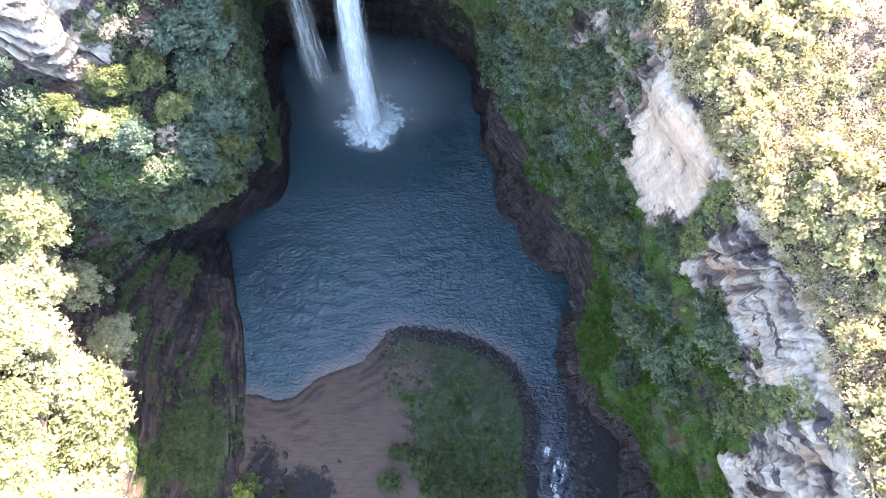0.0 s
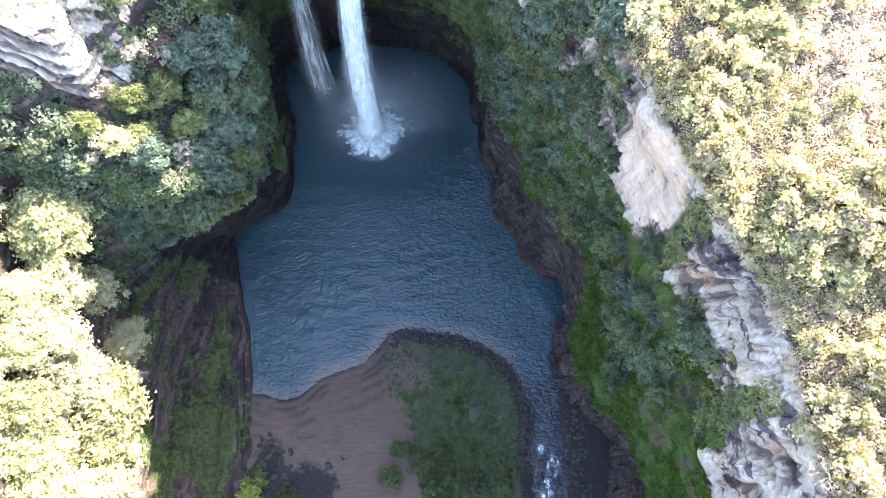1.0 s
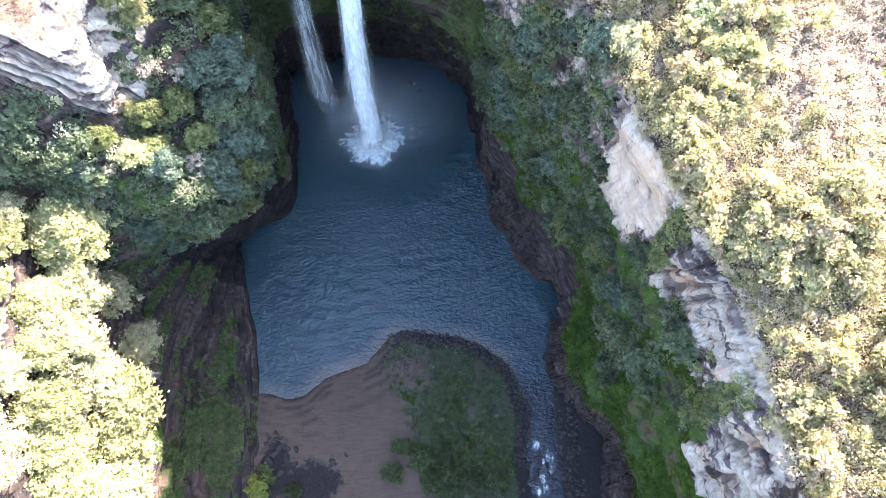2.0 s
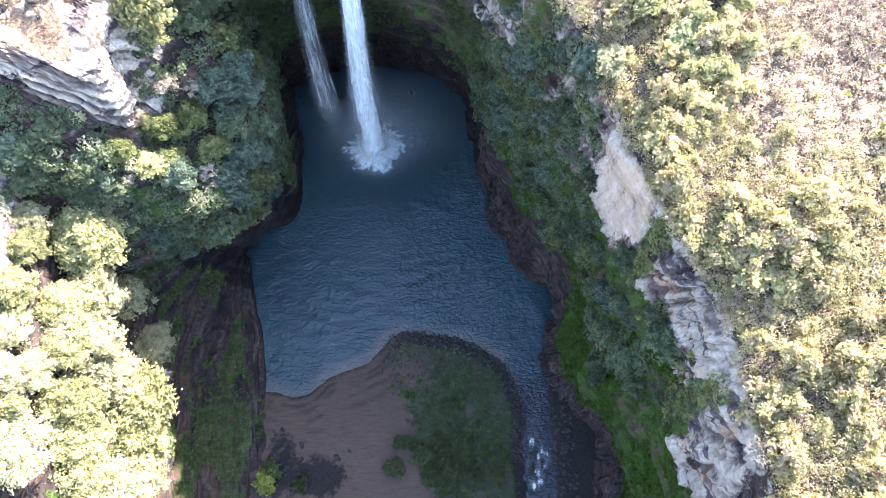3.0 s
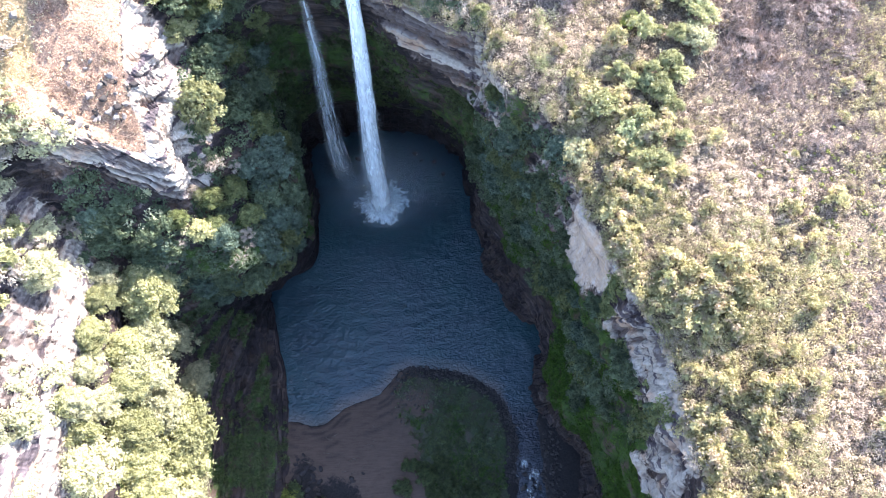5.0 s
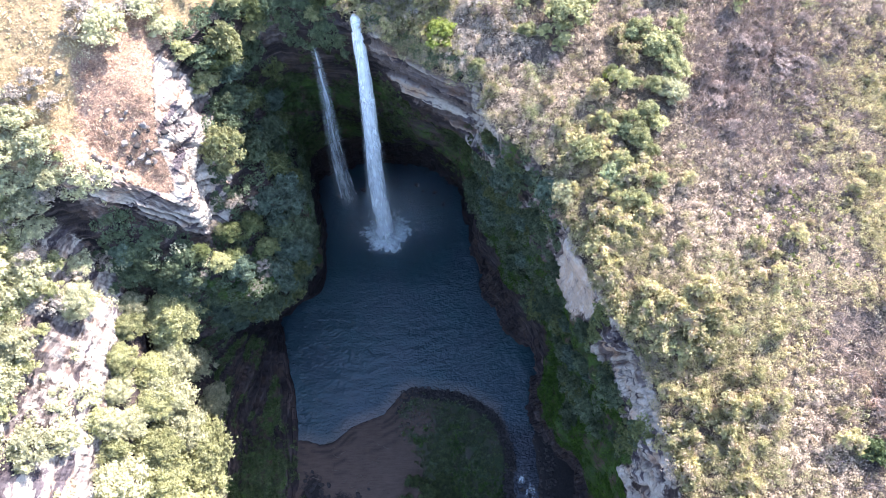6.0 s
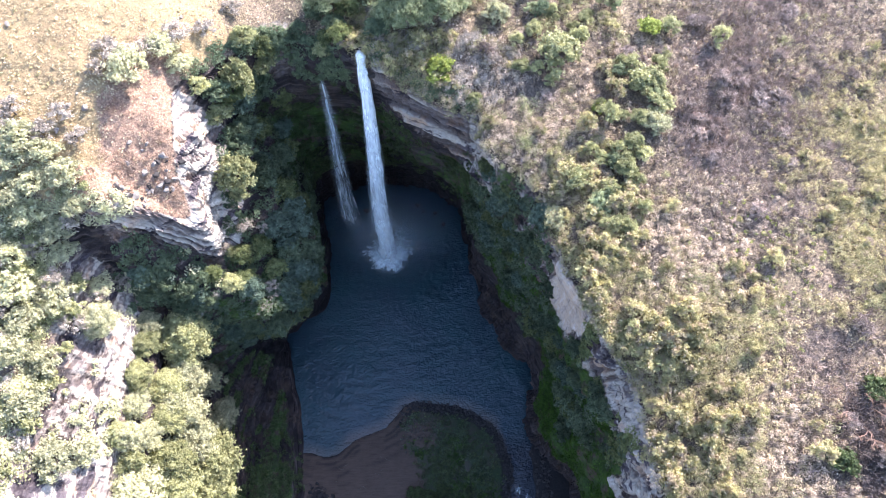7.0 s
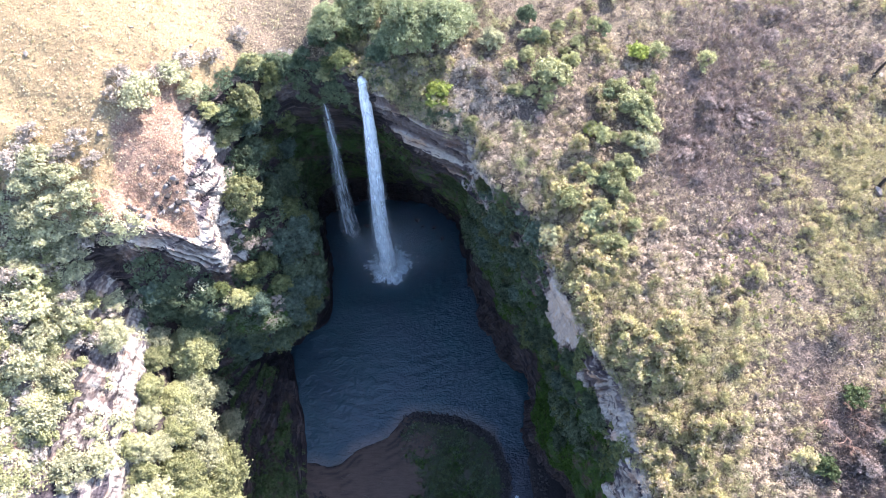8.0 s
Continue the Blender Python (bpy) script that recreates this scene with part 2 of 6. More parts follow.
def falling_water():
    """White falling water: threads along the fall, thin towards the edges of each ribbon."""
    n = Nodes("falling_water")
    uv = n.add("ShaderNodeAttribute", attribute_name="flow").outputs["Color"]
    sep = n.add("ShaderNodeSeparateColor")
    n.link(uv, sep.inputs[0])
    across, body = sep.outputs[0], sep.outputs[1]
    threads = n.noise(1.0, 7, 0.7, stretch=(1.3, 1.3, 0.34))
    soft = n.math("POWER", n.math("SINE", n.math("MULTIPLY", across, math.pi)), 0.9)
    dens = n.math("MULTIPLY", n.math("MULTIPLY", soft, body), n.ramp(threads, (0.40, (0.15, 0.15, 0.15)), (0.64, (1, 1, 1))), True)
    n.finish((0.93, 0.96, 0.99), 0.7, 0.2)
    clear = n.add("ShaderNodeBsdfTransparent")
    mixer = n.add("ShaderNodeMixShader")
    n.link(dens, mixer.inputs[0])
    n.link(clear.outputs[0], mixer.inputs[1])
    n.link(n.bsdf.outputs[0], mixer.inputs[2])
    n.link(mixer.outputs[0], n.out.inputs[0])
    return n.mat


TERRAIN = terrain_material()
WATER = water_material()
SAND = sand_material()
FALL = falling_water()
# Trees: dark sets where shaded, pale where sunlit, so leaf colour carries light.
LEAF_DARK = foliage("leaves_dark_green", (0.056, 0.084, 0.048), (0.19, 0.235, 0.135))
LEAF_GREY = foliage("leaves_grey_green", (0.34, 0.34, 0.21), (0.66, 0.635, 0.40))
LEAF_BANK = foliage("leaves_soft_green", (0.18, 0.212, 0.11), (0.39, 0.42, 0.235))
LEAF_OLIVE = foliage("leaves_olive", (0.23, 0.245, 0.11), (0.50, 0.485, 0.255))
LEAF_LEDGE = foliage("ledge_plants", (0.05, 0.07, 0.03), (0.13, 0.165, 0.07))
LEAF_BRIGHT = foliage("leaves_bright_green", (0.20, 0.25, 0.055), (0.40, 0.44, 0.12))
LEAF_HEATH = foliage("leaves_heath", (0.20, 0.185, 0.085), (0.62, 0.56, 0.29), dry=(0.50, 0.40, 0.27))
LEAF_PUFF = foliage("dry_flower_heads", (0.32, 0.235, 0.165), (0.70, 0.55, 0.41), translucent=0.2)
LEAF_CHAR = foliage("charred_brush", (0.025, 0.021, 0.02), (0.13, 0.10, 0.088), translucent=0.02)
LEAF_TWIG = foliage("leafless_brush", (0.13, 0.092, 0.078), (0.46, 0.36, 0.30), translucent=0.05)
LEAF_MEADOW = foliage("yellow_green_grass", (0.34, 0.29, 0.14), (0.70, 0.60, 0.31), translucent=0.2)
LEAF_DEAD = foliage("dead_heath", (0.11, 0.08, 0.062), (0.33, 0.255, 0.20), translucent=0.1)
LEAF_BARE = foliage("leafless_twigs", (0.27, 0.225, 0.18), (0.52, 0.445, 0.365), translucent=0.1)
LEAF_MOSS = foliage("fern_and_moss", (0.028, 0.066, 0.010), (0.095, 0.178, 0.026))
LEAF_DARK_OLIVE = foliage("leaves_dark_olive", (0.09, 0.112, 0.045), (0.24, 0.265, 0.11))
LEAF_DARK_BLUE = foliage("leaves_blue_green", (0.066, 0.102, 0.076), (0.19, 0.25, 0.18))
LEAF_RUST = foliage("dry_red_scrub", (0.24, 0.145, 0.095), (0.46, 0.33, 0.24), translucent=0.1)
STRAW = foliage("dry_grass", (0.36, 0.275, 0.17), (0.76, 0.61, 0.41), dry=(0.54, 0.44, 0.25), translucent=0.2)
RUST = foliage("rust_brown_twigs", (0.14, 0.08, 0.058), (0.29, 0.18, 0.13), translucent=0.05)
TWIG = bark("bleached_twigs", (0.21, 0.175, 0.14), (0.36, 0.315, 0.265))
BARK = bark("grey_brown_bark", (0.06, 0.045, 0.035), (0.16, 0.13, 0.10))
STONE_DARK = stone_material("wet_river_stone", (0.028, 0.024, 0.023), (0.085, 0.072, 0.066))
STONE_PALE = stone_material("pale_sandstone", (0.20, 0.17, 0.15), (0.42, 0.37, 0.33))

# ---- the gorge: contour lines from the downstream east bank, round the falls, to the downstream west bank ----
FOOT = [(30, -400), (25, -60), (23.5, -20), (26.5, 2), (25, 10), (20, 15.5), (19, 22), (20.5, 29.5), (17, 36), (13, 43), (11, 49), (8.7, 60),
        (7.5, 75), (-2, 80.5), (-11, 82.5), (-20, 82), (-28, 76), (-25.4, 60), (-24.7, 52.5), (-27, 46), (-34, 43), (-33.5, 36), (-31, 28), (-29, 19),
        (-28, 8), (-27, -10), (-26, -60), (-30, -400)]
LOW = [(40, -400, 12), (29, -60, 12), (28.5, -20, 12), (28, 2, 12), (25.3, 10, 12), (22, 15.5, 11), (21, 22, 12), (20, 30, 12), (17.8, 36, 12), (14.8, 43, 12), (12, 49, 12), (9, 60, 12),
       (7, 70, 12), (-2, 77, 12), (-11, 79.5, 12), (-20, 79.5, 12), (-27.5, 73.5, 12), (-26, 60, 12), (-25, 51, 12), (-27, 44, 11), (-31, 39, 11), (-36, 36, 10), (-37, 28, 8), (-38, 18.5, 6),
       (-36, 8, 5), (-35, -10, 5), (-35, -60, 5), (-40, -400, 5)]
MID = [(46, -400, 25), (30, -60, 25), (29.5, -20, 25), (27, 2, 25), (25.3, 10, 25), (24, 16, 25), (23.5, 22, 25), (21.5, 30, 25), (18.3, 36, 25), (15.6, 43, 25), (12, 49, 25), (9.3, 58, 25),
       (6, 65.5, 25), (-2, 71.5, 25), (-11, 75, 25), (-19.5, 76, 25), (-27, 72, 25), (-26, 60, 25), (-24, 50, 25), (-24, 41, 25), (-28.5, 34.5, 25), (-36.5, 33.5, 22), (-41, 28, 18), (-41, 18.5, 14),
       (-40, 8, 14), (-39, -10, 14), (-39, -60, 14), (-46, -400, 14)]
HIGH = [(50, -400, 36), (31, -60, 38), (30.5, -20, 38), (27, 2, 36), (27, 10, 39), (25.2, 16, 39), (23.4, 22, 40), (20.6, 30, 38), (19, 36, 38), (16.3, 43, 38), (12, 49, 38), (9.3, 56, 38),
        (5, 61.5, 38), (-3, 66, 38), (-11, 69.6, 40), (-19.5, 73, 40), (-27, 70, 38), (-27.5, 60, 38), (-23.5, 49, 37), (-23.5, 40.5, 36), (-29, 33, 35), (-37.5, 32, 33), (-45, 29, 32), (-45, 18.5, 30),
        (-45, 8, 30), (-44, -10, 30), (-44, -60, 30), (-52, -400, 30)]
EDGE = [(54, -400, 42), (32, -60, 45), (29.5, -20, 46), (27.8, 2, 46), (27.4, 10, 47), (25.9, 16, 47), (23.6, 22, 47), (20.3, 30, 47), (18.6, 36, 48), (16.3, 43, 49), (10.6, 49, 49), (8.8, 55.6, 47),
        (3, 59.2, 49), (-4, 63.2, 49), (-11, 66.6, 53), (-19, 70.4, 54), (-27, 69.5, 50), (-33.8, 59, 56), (-33.4, 50, 50), (-34.6, 44, 44), (-36.2, 39.4, 40.5), (-46, 38.2, 53.5), (-50.5, 34.5, 47), (-49.5, 22, 44),
        (-50, 8, 42), (-50, -10, 42), (-50, -60, 42), (-58, -400, 40)]
RIM = [(60, -400, 45), (34, -60, 50), (30.5, -20, 52), (29, 2, 54), (28.2, 10, 54), (26.6, 16, 55), (23.9, 22, 56.3), (20.1, 30, 57), (18.7, 36, 57.6), (15.8, 43, 59), (9.4, 49, 60), (8.1, 55.2, 60.5),
       (2.5, 58.3, 61), (-4.2, 63, 61), (-11, 66.9, 65), (-19, 70.5, 61), (-26.5, 71, 62), (-38, 59.5, 65), (-38.3, 51.5, 63), (-38.4, 46.5, 59.5), (-37.8, 41.2, 54), (-47, 40.2, 61.5), (-55, 37, 56), (-56, 23, 50),
       (-57, 9, 48), (-57, -10, 48), (-58, -60, 47), (-66, -400, 44)]
SHOULDER = [(90, -400, 50), (46, -60, 53), (44, -20, 55), (42, 2, 56.5), (42, 10, 57.5), (40, 16, 58), (38, 22, 59), (35, 32, 60), (32, 40, 61), (30, 48, 62), (24, 56, 63.5), (16, 64, 65),
            (6, 68, 65.5), (-2, 72, 65), (-11, 77, 66.3), (-19.5, 79, 65.5), (-28, 78, 65), (-44, 68, 70), (-48, 58, 69), (-50, 50, 66), (-51, 47, 65), (-55, 45, 65), (-65, 39, 61), (-68, 24, 58),
            (-70, 10, 56), (-70, -10, 56), (-72, -60, 54), (-100, -400, 48)]


def spline(pts, t):
    """Catmull-Rom through the rows of pts (k, n, 3) at the parameters t along the first axis."""
    k = len(pts)
    i = np.clip(np.floor(t).astype(int), 0, k - 2)
    f = (t - i).reshape(-1, *([1] * (pts.ndim - 1)))
    p0, p1, p2, p3 = pts[np.clip(i - 1, 0, k - 1)], pts[i], pts[i + 1], pts[np.clip(i + 2, 0, k - 1)]
    tension = 0.42
    m1, m2 = (p2 - p0) * tension, (p3 - p1) * tension
    return (2 * f ** 3 - 3 * f ** 2 + 1) * p1 + (f ** 3 - 2 * f ** 2 + f) * m1 + (-2 * f ** 3 + 3 * f ** 2) * p2 + (f ** 3 - f ** 2) * m2


def gorge_grid():
    foot = np.array([(x, y, -3.0) for x, y in FOOT], float)
    base = np.array([(x, y, 0.6) for x, y in FOOT], float)
    levels = [foot, base] + [np.array(c, float) for c in (LOW, MID, HIGH, EDGE, RIM, SHOULDER)]
    middle = np.array((-8.0, 15.0, 0))
    sh = levels[-1]
    way = sh - middle
    way[:, 2] = 0
    way[:, 1] *= np.where(sh[:, 1] < -30, 0.15, 1.0)
    way /= np.linalg.norm(way, axis=1)[:, None]
    for d, up in ((22, 1.5), (70, 5.0), (260, 9.0), (1600, 25.0)):
        o = sh + way * d
        o[:, 2] = sh[:, 2] + up + (np.clip(-sh[:, 0] - 30, 0, 40) * 0.22 * min(d, 70) / 22 if d < 300 else 20)
        levels.append(o)
    # round the gorge: finer steps where it is seen
    steps = [8, 10, 44] + [36] * 21 + [44, 10, 8]
    u = np.concatenate([i + np.arange(s) / s for i, s in enumerate(steps)] + [np.array([len(steps)])])
    stations = np.stack(levels, axis=1)
    rows = spline(stations, u)
    vsteps = [2, 28, 34, 34, 36, 56, 40, 32, 20, 12, 6]
    v = np.concatenate([i + np.arange(s) / s for i, s in enumerate(vsteps)] + [np.array([len(vsteps)])])
    grid = np.swapaxes(spline(np.swapaxes(rows, 0, 1), v), 0, 1)
    return grid, u, v


def normals_of(g):
    du, dv = np.gradient(g, axis=0), np.gradient(g, axis=1)
    n = np.cross(dv, du)
    return n / np.maximum(np.linalg.norm(n, axis=2, keepdims=True), 1e-9)


GRID, US, VS = gorge_grid()
NU, NV = len(US), len(VS)
U2, V2 = np.meshgrid(US, VS, indexing="ij")
NRM = normals_of(GRID)
if NRM[:, -20:, 2].mean() < 0:
    NRM = -NRM
flat = GRID.reshape(-1, 3)
uu, vv = U2.ravel(), V2.ravel()
# what covers the ground: bare pale rock, moss, dry grass
east, north, west = window(uu, -1, 10.6, 0.4), window(uu, 10.6, 16.6, 0.4), window(uu, 16.6, 40, 0.4)
patch = fbm(flat / 9.0, 4, 11)
rock = east * window(vv, 4.0, 5.95, 0.18) * window(uu, 2.2, 9.2, 0.5) * np.clip(0.82 + 1.5 * fbm(flat / 4.0, 3, 19) + 0.4 * window(uu, 6.1, 7.5, 0.2), 0.1, 1)
rock += window(uu, 9.5, 11.3, 0.3) * window(vv, 4.5, 6.0, 0.2) * (1.0 + 0.5 * patch)
rock += window(uu, 11.0, 13.75, 0.15) * window(vv, 4.65 + 0.6 * ramp(uu, 11.4, 13.6) + 0.25 * patch, 5.97, 0.2) * np.clip(0.8 + 0.7 * patch, 0.35, 1)
rock += window(uu, 17.1, 21.4, 0.25) * window(vv, 4.85, 6.05, 0.12)
rock += window(uu, 15.4, 16.2, 0.2) * window(vv, 5.3, 6.6, 0.3) * 0.7
rock += window(uu, 21.9, 25, 0.25) * window(vv, 4.6, 6.7, 0.3) * (0.8 + 0.6 * patch)
rock *= 1 - 0.9 * window(uu, 5.72, 6.05, 0.1) * window(vv, 4.0, 5.6, 0.2) - 0.9 * window(uu, 3.3, 3.6, 0.1) * window(vv, 4.0, 5.3, 0.2)
rock += window(uu, 20, 27, 0.3) * window(vv, 2.6, 3.5, 0.2) * (0.75 * np.exp(-((flat[:, 1] - 16) / 3.2) ** 2) + 0.45 * np.exp(-((flat[:, 1] - 23) / 2.0) ** 2)) * ramp(fbm(flat * (1.0, 1.0, 0.1) / 1.4, 2, 17), -0.2, 0.2)
rock = np.clip(rock, 0, 1)
moss = east * window(vv + 0.9 * patch, 2.0 + 0.5 * ramp(uu, 5.0, 7.0), 4.3, 0.2) * np.clip(0.74 + 0.9 * patch + 0.3 * (1 - ramp(uu, 4.0, 5.5)), 0, 1)
moss += north * window(vv, 2.2, 4.7, 0.3) * np.clip(0.5 + patch, 0, 0.9)
shelf = fbm(np.stack([flat[:, 1] / 6.0, flat[:, 2] / 1.7, flat[:, 0] / 5.0], 1), 3, 15)
moss += west * (1 - ramp(uu, 21.0, 21.6)) * window(vv, np.where(uu > 18.2, 3.0, 1.5), 4.6, 0.3) * ramp(fbm(flat * (1, 0.5, 1) / 4.5, 3, 15), -0.08, 0.08) * 0.9
moss += west * ramp(uu, 21.0, 21.6) * window(vv, 1.35, 4.2, 0.15) * ramp(shelf, 0.03, 0.14) * 0.8
moss += window(uu, 23.3, 26, 0.3) * window(vv, 1.25, 2.3, 0.2) * np.clip(0.5 + patch, 0, 0.8)
moss += window(uu, 9.2, 9.8, 0.3) * window(vv, 4, 6, 0.3) * 0.6
moss = np.clip(moss, 0, 1)
dry = ramp(vv, 5.85, 6.15) * (1 - 0.8 * rock)
tan = dry * window(uu, 16.4, 21.5, 0.6) * ramp(vv, 5.9, 6.3)
burnt = np.zeros_like(dry)
for cx, cy, rx, ry, amount in ((47, 52, 11, 15, 1.0), (51, 38, 8, 8, 0.7), (53, 16, 5, 5, 0.8), (57, 3, 6, 7, 0.9), (70, 40, 9, 14, 0.5), (31, 48, 5, 6, 0.6), (16, 59, 9, 6, 0.6)):
    burnt = np.maximum(burnt, amount * np.exp(-(((flat[:, 0] - cx) / rx) ** 2 + ((flat[:, 1] - cy) / ry) ** 2)))
burnt *= dry * (1 + 0.6 * fbm(flat / 5.0, 3, 23))
# Ground near the east rim browned darker: shadow between shrubs put into its colour.
gap_shade = 0.45 * dry * (uu < 14.3) * (1 - ramp(vv, 6.5, 7.2)) * (1 + 0.5 * patch)
# relief: broad swells, ledges and joint blocks where the rock is bare
steep = np.clip(1 - np.abs(NRM.reshape(-1, 3)[:, 2]), 0, 1)
wall = window(vv, 1.0, 6.0, 0.15)
near = 1 - ramp(vv, 8.2, 9.5)
plain = 1 - 0.75 * window(uu, 21.2, 27, 0.5) * (1 - ramp(vv, 3.6, 4.4))
face = window(uu, 6.2, 7.35, 0.15) * window(vv, 4.3, 5.8, 0.2)
lift = fbm(flat / 7.0, 4, 1) * (1.5 * wall * plain + 0.7 * near) * (1 - 0.5 * rock) + fbm(flat / 2.2, 3, 5) * (0.55 * wall * plain * (1 - 0.75 * face) * (1 + 0.9 * moss * east) + 0.25 * near)
jr = int(np.searchsorted(VS, 5.5))
along = np.cumsum(np.linalg.norm(np.diff(GRID[:, jr, :], axis=0, prepend=GRID[:1, jr, :]), axis=1))
along = np.repeat(along[:, None], NV, 1).ravel()
ones = np.ones(len(flat), np.int64)


def slabs(thick, wide, seed, wobble):
    """Joint columns cut by beds: how far each block stands out, from about -0.5 to 0.5, and its tone."""
    bed = flat[:, 2] / thick + wobble * fbm(flat / 9.0, 2, 9) + 0.02 * along
    stem = along / wide + 0.9 * fbm(flat / 11.0, 2, seed + 4) + 0.2 * fbm(flat / 3.0, 2, seed)
    column = np.floor(stem).astype(np.int64)
    level = bed + 0.8 * hash3(column, ones, ones, seed)
    layer = np.floor(level).astype(np.int64)
    crack = (np.minimum(level - layer, 1 - (level - layer)) * thick < 0.10) | (np.minimum(stem - column, 1 - (stem - column)) * wide < 0.10)
    tone = np.where(crack, 0.0, 0.15 + 0.85 * hash3(column, layer, ones, seed + 7))
    out = 0.5 * (hash3(column, ones, ones, seed + 1) - 0.5) + 0.5 * (hash3(column, layer, ones, seed + 2) - 0.5) + 0.35 * (hash3(ones, layer, ones, seed + 3) - 0.5)
    return out - 0.22 * crack, tone


def beds(thick, seed):
    """Thin level beds that stand out by different amounts."""
    level = flat[:, 2] / thick + 0.25 * fbm(flat / 8.0, 2, seed)
    layer = np.floor(level).astype(np.int64)
    piece = np.floor(along / (thick * 6) + hash3(layer, ones, ones, seed + 5) * 3).astype(np.int64)
    return (hash3(ones, layer, ones, seed) - 0.5) + 0.5 * (hash3(piece, layer, ones, seed + 1) - 0.5)


SIDE = -np.sign(NRM.reshape(NU, NV, 3)[int(np.searchsorted(US, 6.0)), int(np.searchsorted(VS, 3.0)), 0])  # plus where normals point into the gorge
(large, tone_a), (small, tone_b), (chips, tone_c) = slabs(3.4, 3.4, 3, 0.12), slabs(1.3, 1.5, 13, 0.15), slabs(0.55, 0.8, 23, 0.2)
outcrop = west * rock
layered = window(uu, 10.7, 14.6, 0.2)
jointed = window(uu, -1, 9.7, 0.3)
dipping = window(uu, 17.0, 21.9, 0.2) * rock


def dip_beds(thick, seed):
    """Slabs that dip steeply towards the gorge, broken along their length."""
    level = (flat[:, 2] + 1.25 * flat[:, 0]) / (1.6 * thick) + 0.12 * fbm(flat / 6.0, 2, seed)
    layer = np.floor(level).astype(np.int64)
    piece = np.floor(flat[:, 1] / (thick * 3.5) + 0.4 * flat[:, 2] / (thick * 5) + hash3(layer, ones, ones, seed + 5) * 3).astype(np.int64)
    edge_ = np.minimum(level - layer, 1 - (level - layer)) < 0.09
    return 0.7 * (hash3(ones, layer, ones, seed) - 0.5) + 0.8 * (hash3(piece, layer, ones, seed + 1) - 0.5) - 0.25 * edge_


def ribs_of(thick, seed):
    """Close upright joints: narrow ribs that stand out by different amounts and break off at uneven heights."""
    level = (along + 0.3 * flat[:, 2]) / thick + 0.1 * fbm(flat / 5.0, 2, seed)
    rib = np.floor(level).astype(np.int64)
    piece = np.floor(flat[:, 2] / (thick * 2.2) + hash3(rib, ones, ones, seed + 5) * 3).astype(np.int64)
    gap = np.minimum(level - rib, 1 - (level - rib)) < 0.1
    return 0.6 * (hash3(rib, ones, ones, seed) - 0.5) + 0.8 * (hash3(rib, piece, ones, seed + 1) - 0.5) - 0.3 * gap


ribs = ribs_of(1.9, 91) * 0.8 + ribs_of(0.75, 93) * 0.6
slant = dip_beds(1.7, 81) * 0.8 + dip_beds(0.7, 83) * 0.7 + chips * 0.35
layers = beds(1.5, 51) * 1.0 + beds(0.62, 53) * 0.7 + beds(0.34, 55) * 0.35
blocks = (large * 0.8 + small * 0.75) * (1 - 0.5 * outcrop) + chips * 0.55 + beds(0.8, 37) * 0.5 + beds(0.42, 39) * 0.3
blocks = blocks * (1 - 0.8 * layered) + layers * layered
blocks = blocks * (1 - 0.9 * jointed) + (ribs + beds(0.9, 61) * 0.45 + chips * 0.3) * jointed
blocks = blocks * (1 - 0.85 * dipping) + slant * dipping
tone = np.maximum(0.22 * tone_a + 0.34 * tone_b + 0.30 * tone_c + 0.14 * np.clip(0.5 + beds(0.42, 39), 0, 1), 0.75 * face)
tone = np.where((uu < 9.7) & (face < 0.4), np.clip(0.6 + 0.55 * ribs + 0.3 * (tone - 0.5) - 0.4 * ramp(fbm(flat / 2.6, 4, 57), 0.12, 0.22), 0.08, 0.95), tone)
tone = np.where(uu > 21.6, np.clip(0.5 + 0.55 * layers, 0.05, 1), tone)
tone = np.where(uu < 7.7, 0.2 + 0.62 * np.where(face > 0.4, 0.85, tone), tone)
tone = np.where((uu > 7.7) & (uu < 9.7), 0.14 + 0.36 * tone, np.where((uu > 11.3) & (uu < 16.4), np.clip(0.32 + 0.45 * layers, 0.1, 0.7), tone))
# Lower north wall and spur foot: deep shade put into the rock tone.
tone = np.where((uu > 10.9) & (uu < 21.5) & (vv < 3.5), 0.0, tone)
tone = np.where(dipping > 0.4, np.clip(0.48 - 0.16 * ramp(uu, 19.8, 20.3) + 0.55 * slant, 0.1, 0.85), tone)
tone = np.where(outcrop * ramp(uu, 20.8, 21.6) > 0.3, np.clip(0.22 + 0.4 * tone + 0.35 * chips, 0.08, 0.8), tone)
lift += blocks * wall * (0.3 + 0.7 * steep) * (0.12 + 0.9 * rock) * (1 - 0.93 * face) * (1 - 0.4 * moss)
lift += (beds(1.3, 33) * 1.0 + beds(0.5, 35) * 0.5) * wall * (1 - rock) * (0.35 + 0.65 * west)
lift += (beds(2.2, 43) * 1.3 + beds(0.9, 45) * 0.8) * window(vv, 1.2, 4.4, 0.2) * window(uu, 21.3, 27, 0.3)
lift += (large * 1.5 + small * 1.0 + chips * 0.6) * window(vv, 0.6, 2.1, 0.3) * (1 - west) * (1 - 0.6 * moss)
